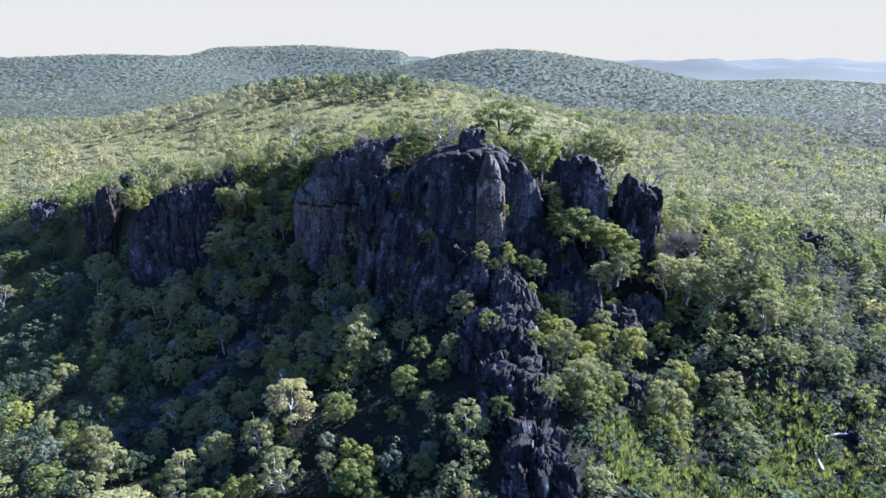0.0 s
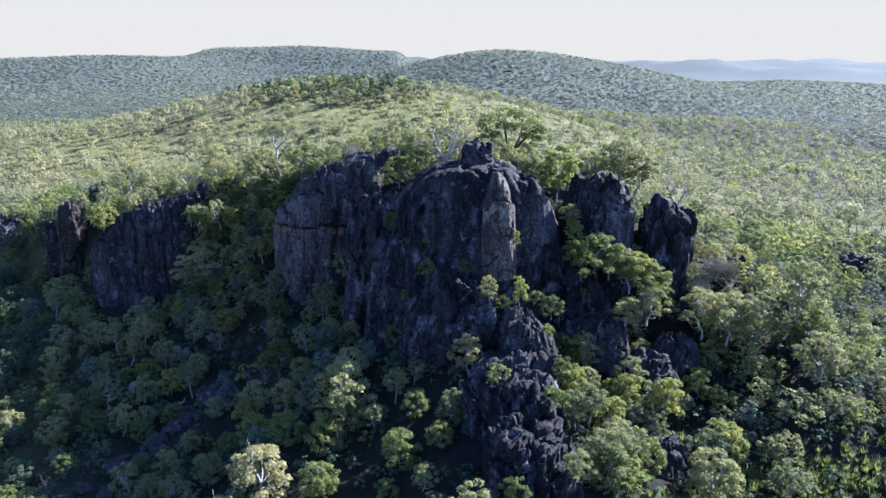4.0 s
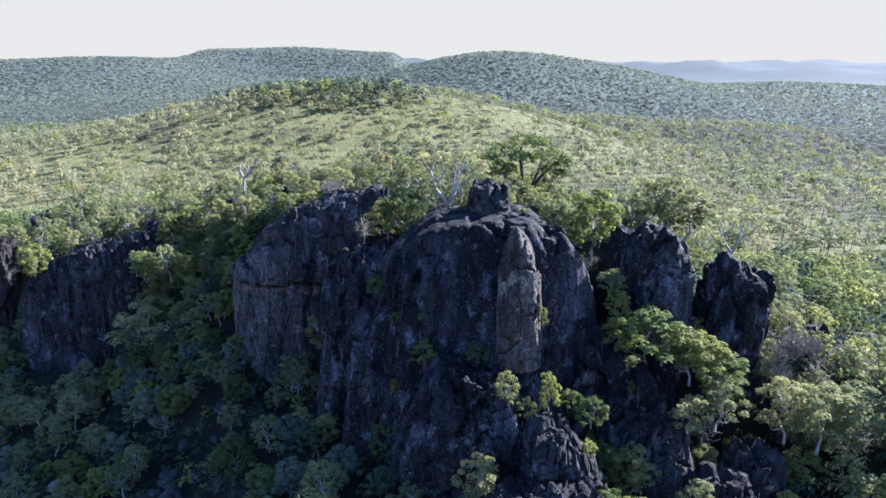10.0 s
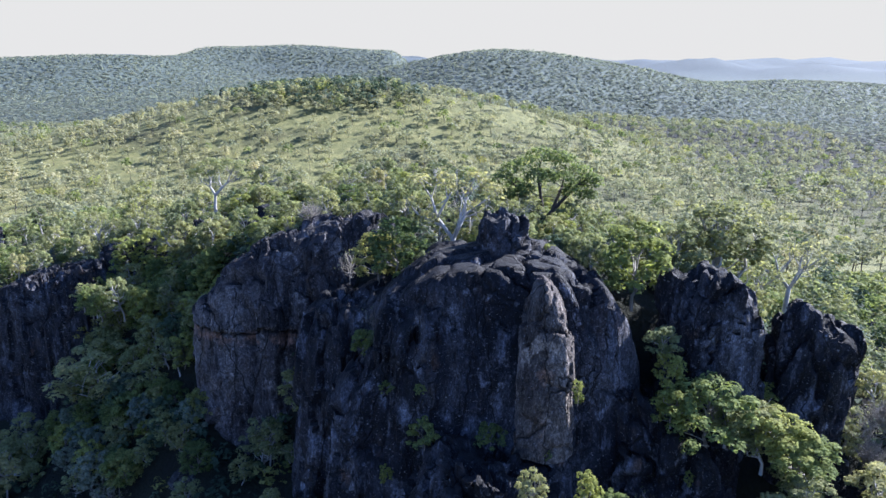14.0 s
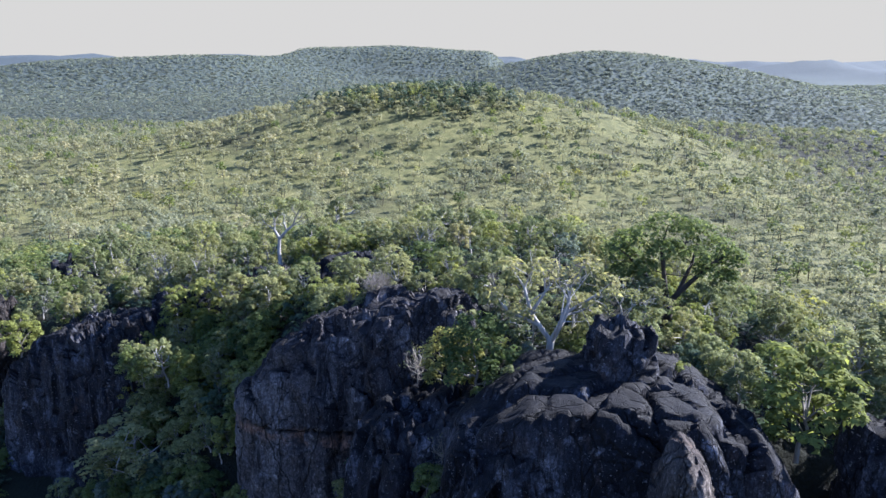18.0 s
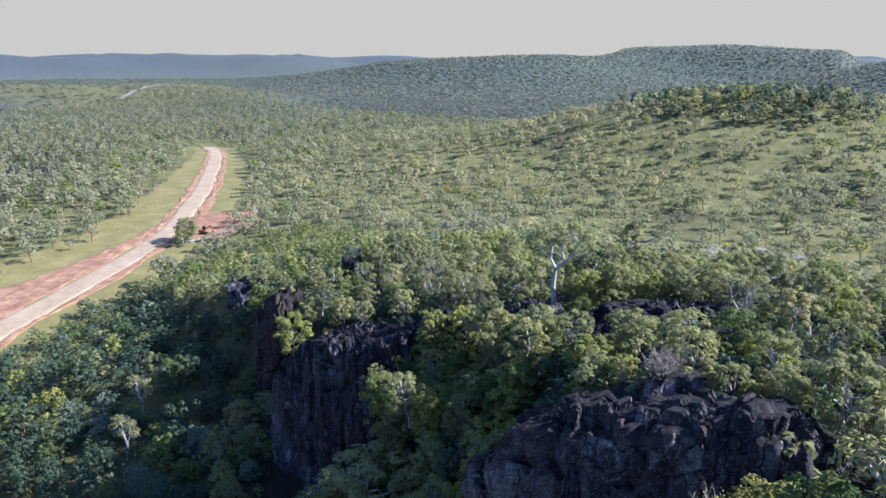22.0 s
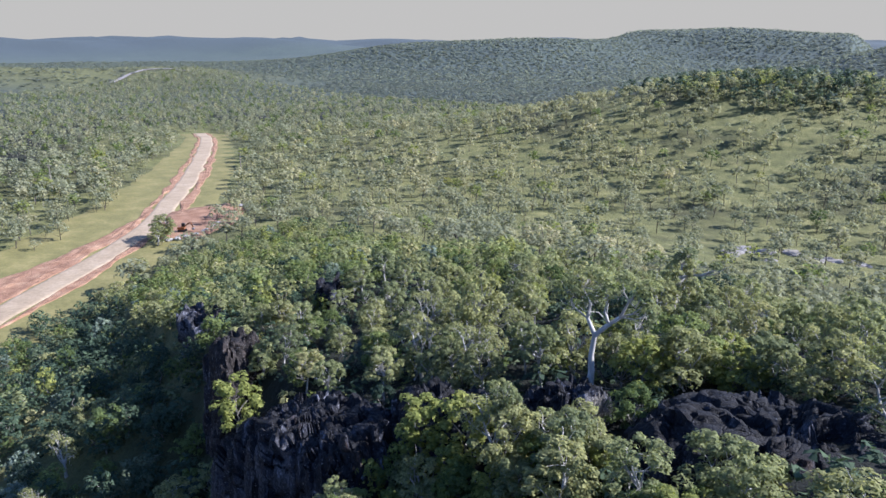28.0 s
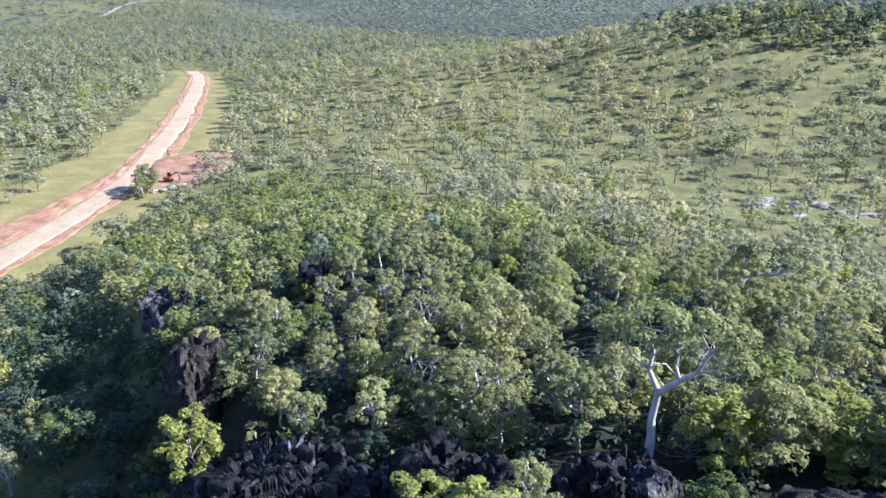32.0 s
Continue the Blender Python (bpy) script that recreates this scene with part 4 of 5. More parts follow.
# leaf colour copies the light: bright kinds high on the bank, darker below
bx, by = scatter(-54, -24, 116, 147, 2.8, lambda x, y: y - np.interp(x, LINE_X, LINE_Y) > -16, 0.9)
for tx, ty in zip(bx, by):
    high = ty > np.interp(tx, LINE_X, LINE_Y) - 8
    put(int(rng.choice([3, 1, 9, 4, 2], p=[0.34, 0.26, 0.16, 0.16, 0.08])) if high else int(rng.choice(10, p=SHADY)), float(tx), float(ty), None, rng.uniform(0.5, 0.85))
for kind, tx, ty, tz, size, wide in [(7, -43, 134, None, 1.25, 1.5), (8, -36, 121, None, 1.3, 1.2), (5, -38.5, 124, None, 1.0, 1.1), (3, 17.5, 105.4, 38.8, 0.75, 1.1), (8, 20.8, 106.5, 38.8, 0.9, 1.1), (9, 22.5, 106.5, 37.0, 0.8, 1.2), (3, 25.4, 104.2, 36.8, 0.75, 1.5), (1, 27.5, 104, 35.6, 0.7, 1.4),
                                     (3, 17.4, 106.4, 42.0, 0.55, 1.1), (1, 18.0, 105.8, 39.6, 0.5, 1.2), (9, 17.0, 107.4, 44.2, 0.5, 1.2), (4, 26.5, 123, 45.5, 1.25, 1.3), (4, 30.5, 125.5, 44.5, 1.1, 1.3), (7, 23.0, 121, 46, 0.9, 1.3), (4, 2.5, 121.5, 48.8, 0.8, 1.1),
                                     (4, 26.6, 101.5, 32.2, 0.75, 1.2), (9, 23.5, 100.5, 32.5, 0.7, 1.2), (8, 24.8, 100, 32, 1.0, 1.2), (8, 36, 110, 35, 1.1, 1.3), (8, 38.5, 112.5, 34.5, 1.2, 1.3), (8, 41, 110, 33, 1.1, 1.3), (4, 35, 104, 29.5, 1.0, 1.2), (4, 38, 103, 28, 1.15, 1.3),
                                     (7, 42, 104, 27, 1.2, 1.3), (3, 49, 104, 25, 1.0, 1.3), (3, 22, 92, 24.5, 0.9, 1.0), (3, 26.5, 91, 24, 1.0, 0.9), (3, 19, 88, 22.5, 0.9, 1.0), (4, 17, 78, 17.5, 1.1, 1.0), (4, 28, 80, 18.5, 1.0, 1.2), (3, 32, 86, 21, 0.9, 1.1), (4, 46, 95, 22, 1.1, 1.2)]:
    put(kind, tx, ty, tz, size, None, wide)

for tx in np.arange(-25.5, -6.5, 1.15):
    top = float(np.interp(tx, [-28, -25, -23, -19, -15, -7], [40, 43, 45.2, 47.9, 49.4, 51.2]))
    put(int(rng.choice([6, 3, 4, 9], p=[0.4, 0.25, 0.2, 0.15])), float(tx), rng.uniform(130.6, 132.2), top - 2.0, rng.uniform(0.38, 0.62))

for tx in np.arange(-3.0, 14.0, 1.3):
    if abs(tx - 4.7) > 2.4:
        put(int(rng.choice([6, 3, 9, 4], p=[0.5, 0.2, 0.15, 0.15])), float(tx), rng.uniform(114.6, 116.8), 48.6, rng.uniform(0.4, 0.6))

# close scrub over the ridge: the nearest as single trees, the rest joined
x, y = scatter(-190, 112, 52, 335, 4.2, lambda x, y: ridge(x, y) & in_view(x, y) & ~gully(x, y) & ~meadow(x, y))
near = (np.hypot((x + 14) / 1.25, y - 112) < 42) | (np.hypot(x + 44, y - 163) < 42)
for tx, ty in zip(x[near], y[near]):
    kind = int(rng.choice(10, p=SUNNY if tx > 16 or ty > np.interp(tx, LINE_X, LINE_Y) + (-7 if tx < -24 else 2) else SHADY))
    low = ((tx + 18) / 11) ** 2 + ((ty - 138) / 5.5) ** 2 < 1
    put(6 if low and kind > 3 else kind, float(tx), float(ty), None, rng.uniform(0.48, 0.92) * (0.78 if low else 1))
x, y = x[~near], y[~near]

# the steep banks beside the rocks are just as thickly grown
bx, by = scatter(-48, 46, 100, 150, 3.3, lambda x, y: np.abs(y - np.interp(x, LINE_X, LINE_Y) + 5) < 6)
for tx, ty in zip(bx, by):
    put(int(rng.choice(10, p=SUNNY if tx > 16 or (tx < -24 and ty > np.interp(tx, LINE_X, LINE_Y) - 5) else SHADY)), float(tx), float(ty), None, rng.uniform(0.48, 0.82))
order = rng.random(len(x))
lo = 0.0
WORDS = {"green": "mid-green", "dark": "deep green", "grey": "grey-green", "bright": "yellow-green", "blue": "blue-green", "pale": "pale olive", "open": "grey-green", "straw": "pale olive"}
# darker leaf shares on the front slope and left flank stand in for shade
front = (y < np.interp(x, LINE_X, LINE_Y) - 3) & (x < -15)
shade_flank = front & (x < -58) & (rng.random(len(x)) < 0.6)
order = np.where(shade_flank, 0.30 + 0.22 * rng.random(len(x)), order)
low_f = 0.0
away = np.hypot(x + 12 + (y - 60) * 0.2, np.maximum(np.maximum(y - 121, -y), 0))
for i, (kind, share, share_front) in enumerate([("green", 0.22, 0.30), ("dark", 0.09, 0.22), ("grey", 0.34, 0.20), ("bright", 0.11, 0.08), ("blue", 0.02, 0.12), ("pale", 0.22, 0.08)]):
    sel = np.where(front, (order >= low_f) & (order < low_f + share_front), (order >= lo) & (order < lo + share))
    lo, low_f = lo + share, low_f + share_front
    for close, leaves, size in ((True, 640, 0.335), (False, 250, 0.52)):
        part_of = sel & (close == (away < 88))
        shapes = [tree_shape(100 + i * 10 + s, 5.4, 2.6, 28, leaves, size, 0.11, 0.12, 2, sides=3, clump=0.26) for s in range(4)]
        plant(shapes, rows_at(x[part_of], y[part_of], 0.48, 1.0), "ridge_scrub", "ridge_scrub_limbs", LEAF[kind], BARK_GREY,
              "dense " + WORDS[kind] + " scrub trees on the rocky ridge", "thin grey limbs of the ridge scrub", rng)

# open savannah behind
x, y = scatter(-420, 420, 170, 900, 8.4, lambda x, y: ~ridge(x, y) & in_view(x, y) & (road_distance(x, y) > 24) & (rng.random(len(x)) < 0.84 + 0.55 * fbm(x / 38, y / 38, 0, 91, 3)))
order, lo = rng.random(len(x)), 0.0
dry = np.clip(0.12 + 0.75 * np.exp(-((x + 190) / 130) ** 2 - ((y - 480) / 150) ** 2) + 0.22 * fbm(x / 45, y / 45, 0, 63, 3), 0.02, 0.9)
for i, (kind, share) in enumerate([("straw", dry), ("open", 0.86 * (1 - dry)), ("bright", 0.06 * (1 - dry)), ("green", 0.08 * (1 - dry) + 0.01)]):
    sel = (order >= lo) & (order < lo + share)
    lo = lo + share
    away = np.hypot(x + 5, y - 110)
    for r0, r1, leaves, size in ((0, 170, 380, 0.45), (170, 340, 190, 0.62), (340, 2000, 84, 0.95)):
        part_of = sel & (away >= r0) & (away < r1)
        shapes = [tree_shape(200 + i * 10 + s, 7.2, 3.2, 18, leaves, size, 0.15, 0.44, 4 if r1 < 400 else 0, sides=3, clump=0.30) for s in range(4)]
        plant(shapes, rows_at(x[part_of], y[part_of], 0.55, 1.3), "savannah_trees", "savannah_trunks", LEAF[kind], BARK_DARK,
              WORDS[kind] + " open savannah eucalypts over grass", "thin dark savannah trunks", rng)

# woods beyond the road
x, y = scatter(-1000, -150, 60, 900, 8.6, lambda x, y: (x < -200) & (road_distance(x, y) > np.interp(y, [150, 250, 350, 500], [62, 44, 28, 14])) & in_view(x, y) & ~ridge(x, y) & ((x < -420) | (y < 170) | (np.interp(y, ROAD[:, 1], ROAD[:, 0]) > x)))
order = rng.random(len(x))
for kind, sel in (("open", order < 0.7), ("straw", (order >= 0.7) & (order < 0.82)), ("green", order >= 0.82)):
    shapes = [tree_shape(300 + s, 7.4, 3.1, 12, 46, 1.28, 0.13, 0.34, 0, sides=3, clump=0.3) for s in range(4)]
    plant(shapes, rows_at(x[sel], y[sel], 0.6, 1.15), "valley_woods", "valley_trunks", LEAF[kind], BARK_GREY, WORDS[kind] + " eucalypt woods on the flat beyond the road", "thin grey trunks of the valley woods", rng)

# far woods; their leaf colour carries the distance haze
def far_shape(seed, leaves, size):
    r = np.random.default_rng(seed)
    c = np.array([(0, 0, 1.6)]) + r.normal(size=(1, 3)) * 0.4
    v, f = leaf_cloud(r, c, np.array([2.3]), leaves, size, 0.8, 0.25, 1.6)
    return np.zeros((0, 3)), np.zeros((0, 4), int), v * (1.2, 1.2, 0.8), f


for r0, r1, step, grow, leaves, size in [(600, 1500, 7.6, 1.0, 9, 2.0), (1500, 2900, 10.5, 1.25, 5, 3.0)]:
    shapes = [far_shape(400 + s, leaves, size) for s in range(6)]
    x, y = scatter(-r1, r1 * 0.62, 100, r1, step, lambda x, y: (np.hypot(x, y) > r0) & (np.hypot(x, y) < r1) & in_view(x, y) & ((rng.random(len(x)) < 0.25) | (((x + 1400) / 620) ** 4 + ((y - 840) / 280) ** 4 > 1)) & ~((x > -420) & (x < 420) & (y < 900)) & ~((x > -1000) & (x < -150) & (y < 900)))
    plant(shapes, rows_at(x, y, 0.7 * grow, 1.5 * grow), "far_woods", "", LEAF["far"], None, "distant woods covering the hills, leaves tinted pale blue-green for haze", "", rng)

# dark grove on the far knoll
x, y = scatter(-190, 20, 520, 650, 7.0, lambda x, y: ((x + 92) / 74) ** 2 + ((y - 588) / 52) ** 2 < 0.9 + 0.8 * fbm(x / 22, y / 22, 0, 71, 3))
order = rng.random(len(x))
for kind, sel in (("dark", order < 0.5), ("blue", (order >= 0.5) & (order < 0.8)), ("grey", order >= 0.8)):
    shapes = [tree_shape(450 + k, 8.5, 3.6, 10, 120, 1.0, 0.13, 0.2, 0, sides=3) for k in range(3)]
    plant(shapes, rows_at(x[sel], y[sel], 0.55, 1.35), "knoll_grove", "knoll_trunks", LEAF[kind], BARK_DARK, "dense " + WORDS[kind] + " grove on the far knoll", "dark trunks of the knoll grove", rng)

# low bushes and tussocks that close the ground on the ridge, mostly dark leaves to deepen the shade in gaps
x, y = scatter(-130, 90, 45, 200, 3.1, lambda x, y: ridge(x, y) & in_view(x, y), 0.8)
order = rng.random(len(x))
for kind, sel in (("dark", order < 0.8), ("green", (order >= 0.8) & (order < 0.95)), ("grey", order >= 0.95)):
    shapes = [tree_shape(470 + k, 1.7, 1.25, 9, 64, 0.33, 0.04, 0.0, 0, sides=3) for k in range(4)]
    plant(shapes, rows_at(x[sel], y[sel], 0.5, 1.5), "low_bushes", "", LEAF[kind], None, WORDS[kind] + " low bushes between rocks and trees", "", rng)


# ---- the big white gum and other marked trees ----
def marked_tree(name, label, x, y, z, runs, clumps, leaves, size, leaf_mat, limb_mat, seed):
    """A tree with its own limbs: runs of (x, y, z, radius), and clumps of (x, y, z, radius) round its foot."""
    top = new(name)
    top.location = (x, y, z)
    tagged(top, label, "tree")
    c = np.array(clumps, float)
    r = np.random.default_rng(seed + 5)
    runs = list(runs)
    for limb in runs[1:]:         # thin crooked twigs off the limbs
        for _ in range(7):
            k = r.integers(1, len(limb))
            p, w = np.array(limb[k][:3]), min(0.055, limb[k][3] * 0.6)
            to = c[np.argmin(np.linalg.norm(c[:, :3] - p - r.normal(size=3) * 0.9, axis=1)), :3] + r.normal(size=3) * 0.5
            runs = runs + [[(*p, w), (*(p * 0.6 + to * 0.4 + r.normal(size=3) * 0.18), w * 0.7), (*(p * 0.25 + to * 0.75 + r.normal(size=3) * 0.18), w * 0.45), (*to, w * 0.2)]]
    v, f = tubes(runs, 6)
    child("trunk", mesh_from("trunk", v, f, limb_mat, None, False), top)
    v, f = leaf_cloud(np.random.default_rng(seed), c[:, :3], c[:, 3], leaves, size)
    child("crown", mesh_from("crown", v, f, leaf_mat, np.full(len(v), 0.4)), top)
    return top


marked_tree("gum_tree", "tall white-trunked gum with forked crooked limbs on rock", -33.1, 155.4, 43.6, [
    [(0, 0, -1, 0.42), (0.12, 0, 1.2, 0.28), (0.0, 0, 2.6, 0.24), (0.1, 0, 3.6, 0.22), (0.2, 0, 4.6, 0.2)],
    [(0.2, 0, 4.4, 0.192), (-0.5, 0.1, 5.6, 0.148), (-0.4, 0.2, 6.8, 0.111), (-1.2, 0.3, 8.0, 0.067), (-1.6, 0.2, 8.9, 0.030)],
    [(0.2, 0, 4.4, 0.207), (1.2, 0.1, 5.5, 0.170), (2.0, 0.2, 6.2, 0.133), (2.5, 0.3, 7.5, 0.081), (3.2, 0.2, 8.6, 0.037)],
    [(1.2, 0.1, 5.5, 0.111), (0.9, -0.3, 6.6, 0.081), (1.2, -0.5, 7.8, 0.044), (0.8, -0.4, 8.8, 0.022)],
    [(-0.4, 0.2, 6.6, 0.081), (0.2, 0.6, 7.7, 0.044), (0.3, 0.8, 8.8, 0.022)],
    [(-0.5, 0.1, 5.6, 0.081), (-1.5, -0.2, 6.4, 0.052), (-2.3, 0.2, 7.5, 0.022)],
    [(2.0, 0.2, 6.2, 0.074), (3.0, 0.0, 6.8, 0.044), (3.9, 0.1, 7.7, 0.022)],
    [(2.5, 0.3, 7.5, 0.052), (1.9, 0.5, 8.3, 0.030), (1.9, 0.6, 9.2, 0.015)],
], [(-1.6, 0.2, 8.6, 1.0), (-2.4, 0.4, 7.7, 0.9), (-0.4, 0.3, 9.1, 1.0), (0.6, -0.3, 9.2, 0.9), (1.2, -0.5, 8.2, 0.8), (2.6, 0.2, 8.9, 1.0), (3.6, 0.2, 8.0, 0.9), (0.3, 0.9, 8.6, 0.8), (-1.4, -0.6, 8.0, 0.8),
    (1.9, 0.5, 9.2, 0.8), (-2.6, -0.3, 6.9, 0.9), (-3.2, 0, 7.6, 0.8), (3.9, 0.4, 8.8, 0.9), (4.3, -0.2, 7.4, 0.7), (0.2, -0.8, 7.6, 0.7), (-1.0, 0.6, 7.2, 0.6)], 3000, 0.17, LEAF["grey"], BARK_WHITE, 601)
marked_tree("gum_tree", "white gum with one long bent limb", -33.8, 183, 39.6, [
    [(0, 0, -1, 0.42), (0.1, 0, 1.5, 0.34), (0.2, 0, 3.5, 0.28), (0.6, 0.1, 5.2, 0.22)],
    [(0.6, 0.1, 5.0, 0.2), (1.6, 0.2, 5.5, 0.17), (2.8, 0.2, 5.6, 0.13), (4.2, 0.3, 6.6, 0.06)],
    [(0.6, 0.1, 5.0, 0.18), (0.5, 0.3, 6.4, 0.12), (1.2, 0.5, 7.6, 0.05)],
], [(4.0, 0.3, 6.8, 0.7), (1.2, 0.5, 7.8, 0.9), (0.3, 0.2, 7.4, 0.7)], 420, 0.24, LEAF["grey"], BARK_WHITE, 602)
marked_tree("spreading_tree", "dark-limbed spreading green tree behind the cliff", 11.2, 132, 47.6, [
    [(0, 0, -1, 0.45), (0.0, 0, 1.2, 0.38), (-0.2, 0, 2.0, 0.34)],
    [(-0.2, 0, 1.9, 0.28), (-2.0, 0.2, 4.2, 0.2), (-3.8, 0.1, 6.2, 0.12), (-5.2, 0, 7.2, 0.05)],
    [(-0.2, 0, 1.9, 0.28), (-0.6, 0.4, 4.6, 0.2), (-1.0, 0.5, 7.0, 0.12), (-0.6, 0.4, 9.0, 0.04)],
    [(-0.2, 0, 1.9, 0.28), (1.6, -0.3, 4.2, 0.2), (3.4, -0.2, 6.0, 0.12), (5.0, 0, 7.0, 0.05)],
    [(0.6, -0.1, 3.0, 0.2), (1.8, 0.8, 5.6, 0.13), (2.2, 1.0, 8.0, 0.05)],
], [(-5.0, 0, 6.4, 1.5), (-3.8, 0.4, 7.4, 1.6), (-2.4, -0.4, 8.2, 1.6), (-0.8, 0.4, 9.0, 1.6), (0.8, -0.3, 8.8, 1.6), (2.2, 0.9, 8.2, 1.6), (3.6, -0.3, 7.2, 1.6), (4.9, 0.1, 6.2, 1.4), (-1.4, -1.4, 7.0, 1.4),
    (1.6, -1.4, 6.8, 1.4), (-3.4, 1.4, 5.6, 1.3), (3.4, 1.4, 5.4, 1.3), (-4.4, -0.6, 5.0, 1.1), (4.4, -0.6, 4.8, 1.1), (-2.6, -1.2, 5.6, 1.1), (2.6, -1.2, 5.4, 1.1), (0, 1.4, 6.6, 1.4)], 4600, 0.27, LEAF["green"], BARK_DARK, 603)
WHITE_LIMBS = [[(0, 0, -1, 0.3), (0, 0, 1.0, 0.24), (0.1, 0, 2.2, 0.2)],
               [(0.1, 0, 2.1, 0.17), (-1.0, 0.2, 3.6, 0.12), (-1.4, 0.3, 5.0, 0.07), (-2.2, 0.2, 6.2, 0.03)],
               [(0.1, 0, 2.1, 0.17), (0.9, 0.1, 3.8, 0.12), (1.0, 0.2, 5.2, 0.07), (1.7, 0.1, 6.6, 0.03)],
               [(-1.0, 0.2, 3.6, 0.1), (-0.3, -0.2, 5.0, 0.06), (-0.5, -0.3, 6.3, 0.02)], [(0.9, 0.1, 3.8, 0.1), (2.2, -0.1, 4.8, 0.06), (3.0, -0.2, 5.6, 0.02)],
               [(-0.6, 0.1, 3.0, 0.1), (-2.2, -0.2, 3.8, 0.06), (-3.0, -0.3, 4.8, 0.02)],
               [(0.1, 0, 2.0, 0.1), (0.5, -0.8, 3.6, 0.07), (0.9, -1.2, 5.0, 0.04), (0.6, -1.4, 6.0, 0.015)], [(0.9, 0.2, 4.4, 0.06), (0.3, 0.5, 5.6, 0.04), (0.4, 0.6, 6.9, 0.012)],
               [(-1.4, 0.3, 5.0, 0.05), (-1.0, 0.5, 6.0, 0.03), (-1.2, 0.6, 7.0, 0.01)], [(0.8, 0.1, 3.6, 0.07), (1.9, 0.4, 3.9, 0.05), (2.7, 0.5, 4.6, 0.015)]]
for tx, ty, tz, grow in ((-35.9, 145, 41.2, 0.75), (-100, 148, None, 0.9), (-94, 141, None, 0.9), (-13.5, 152, 46.2, 0.8), (-48, 166, None, 0.9), (-58, 170, None, 0.8), (-29.5, 160, 42.4, 0.7), (0.4, 119.4, 47.8, 1.35), (27.8, 125, 45.4, 1.1), (22, 122, 45.5, 0.9), (-45, 158, None, 0.9), (-52, 160, None, 0.9), (33, 128, None, 1.0), (7, 124, 48, 0.8), (40.0, 133, 38.5, 1.2)):
    ob = marked_tree("bare_tree", "pale half-bare tree with many thin white limbs", tx, ty, float(land(tx, ty)) if tz is None else tz, WHITE_LIMBS,
                     [(-2.2, 0.2, 6.0, 0.9), (1.7, 0.1, 6.3, 0.9), (-0.4, -0.2, 6.2, 0.9), (2.9, -0.2, 5.4, 0.9), (-2.9, -0.3, 4.6, 0.9), (0.6, 0.4, 5.4, 1.0), (1.8, 0.3, 4.2, 0.8), (-1.6, -0.3, 3.6, 0.8)], 1100, 0.19, LEAF["pale"], BARK_WHITE, 604)
    ob.scale = (grow, grow, grow)

# ---- grey twiggy shrubs of the crest ----
def twig_ball(x, y, z, size, seed):
    """A round shrub of fine bare twigs that fork outwards from one foot."""
    r = np.random.default_rng(seed)
    runs = []
    for _ in range(150):
        d = r.normal(size=3)
        d[2] = abs(d[2]) + 0.1
        d /= np.linalg.norm(d)
        end = np.array([0, 0, 0.9]) + d * (1.15, 1.15, 1.0) * r.uniform(0.75, 1.1)
        mid = end * 0.45 + r.normal(size=3) * 0.12
        runs.append([(0, 0, -0.2, 0.035), (*mid, 0.022), (*end, 0.006)])
        for _ in range(2):
            tip = end + r.normal(size=3) * 0.28
            runs.append([(*(mid * 0.3 + end * 0.7), 0.012), (*((mid + end + tip) / 3 + r.normal(size=3) * 0.05), 0.009), (*tip, 0.004)])
    v, f = tubes(runs, 3)
    ob = new("dead_shrub", mesh_from("dead_shrub", v * size, f, BARK_GREY, None, False))
    ob.location = (x, y, z)
    return tagged(ob, "round ball of fine bare grey twigs on the cliff top", "shrub")


for k, (tx, ty, tz, size) in enumerate([(-14.8, 131.5, 49.0, 1.35), (-30.5, 150.5, 44.0, 0.9), (-12.0, 134.0, 48.8, 0.8), (-5.0, 137.0, 48.6, 1.0), (38.5, 110.5, 35.5, 1.4), (41.5, 112.5, 34.5, 1.3), (35.8, 108.0, 33.5, 1.2)]):
    twig_ball(tx, ty, max(tz, float(land(tx, ty))), size, 640 + k)
for tx, ty, size in [(-24.6, 166, 1.5), (-17.3, 164, 1.5), (-10, 160, 1.6), (-4, 168, 1.5), (-28, 172, 1.3), (-62, 172, 1.2), (-52, 180, 1.3), (4, 150, 1.4), (12, 146, 1.3)]:
    put(8, tx, ty, None, size)

# ---- loose rock on the slopes ----
def stone(name, label, x, y, size, seed, mat, flat=0.7, z=None):
    """One weathered boulder, half sunk into the ground."""
    bm = bmesh.new()
    bmesh.ops.create_icosphere(bm, subdivisions=3, radius=1.0)
    v = np.array([q.co for q in bm.verts])
    f1, f2, ident, arm = cells(v * 1.3 + seed, seed)
    v = v * (1 + 0.5 * (ident - 0.5) - 0.25 * np.exp(-((f2 - f1) / 0.1) ** 2) + 0.15 * fbm(*(v * 2 + seed).T, seed, 3))[:, None] * (1, 0.8, flat)
    for q, c in zip(bm.verts, v):
        q.co = c * size
    me = bpy.data.meshes.new(name)
    bm.to_mesh(me)
    bm.free()
    me.materials.append(mat)
    ob = new(name, me)
    ob.matrix_basis = pose(x, y, (float(land(x, y)) if z is None else z) + size * flat * 0.25, 0, 0, seed * 37)
    return tagged(ob, label, "rock", "loose rocks on the slope")


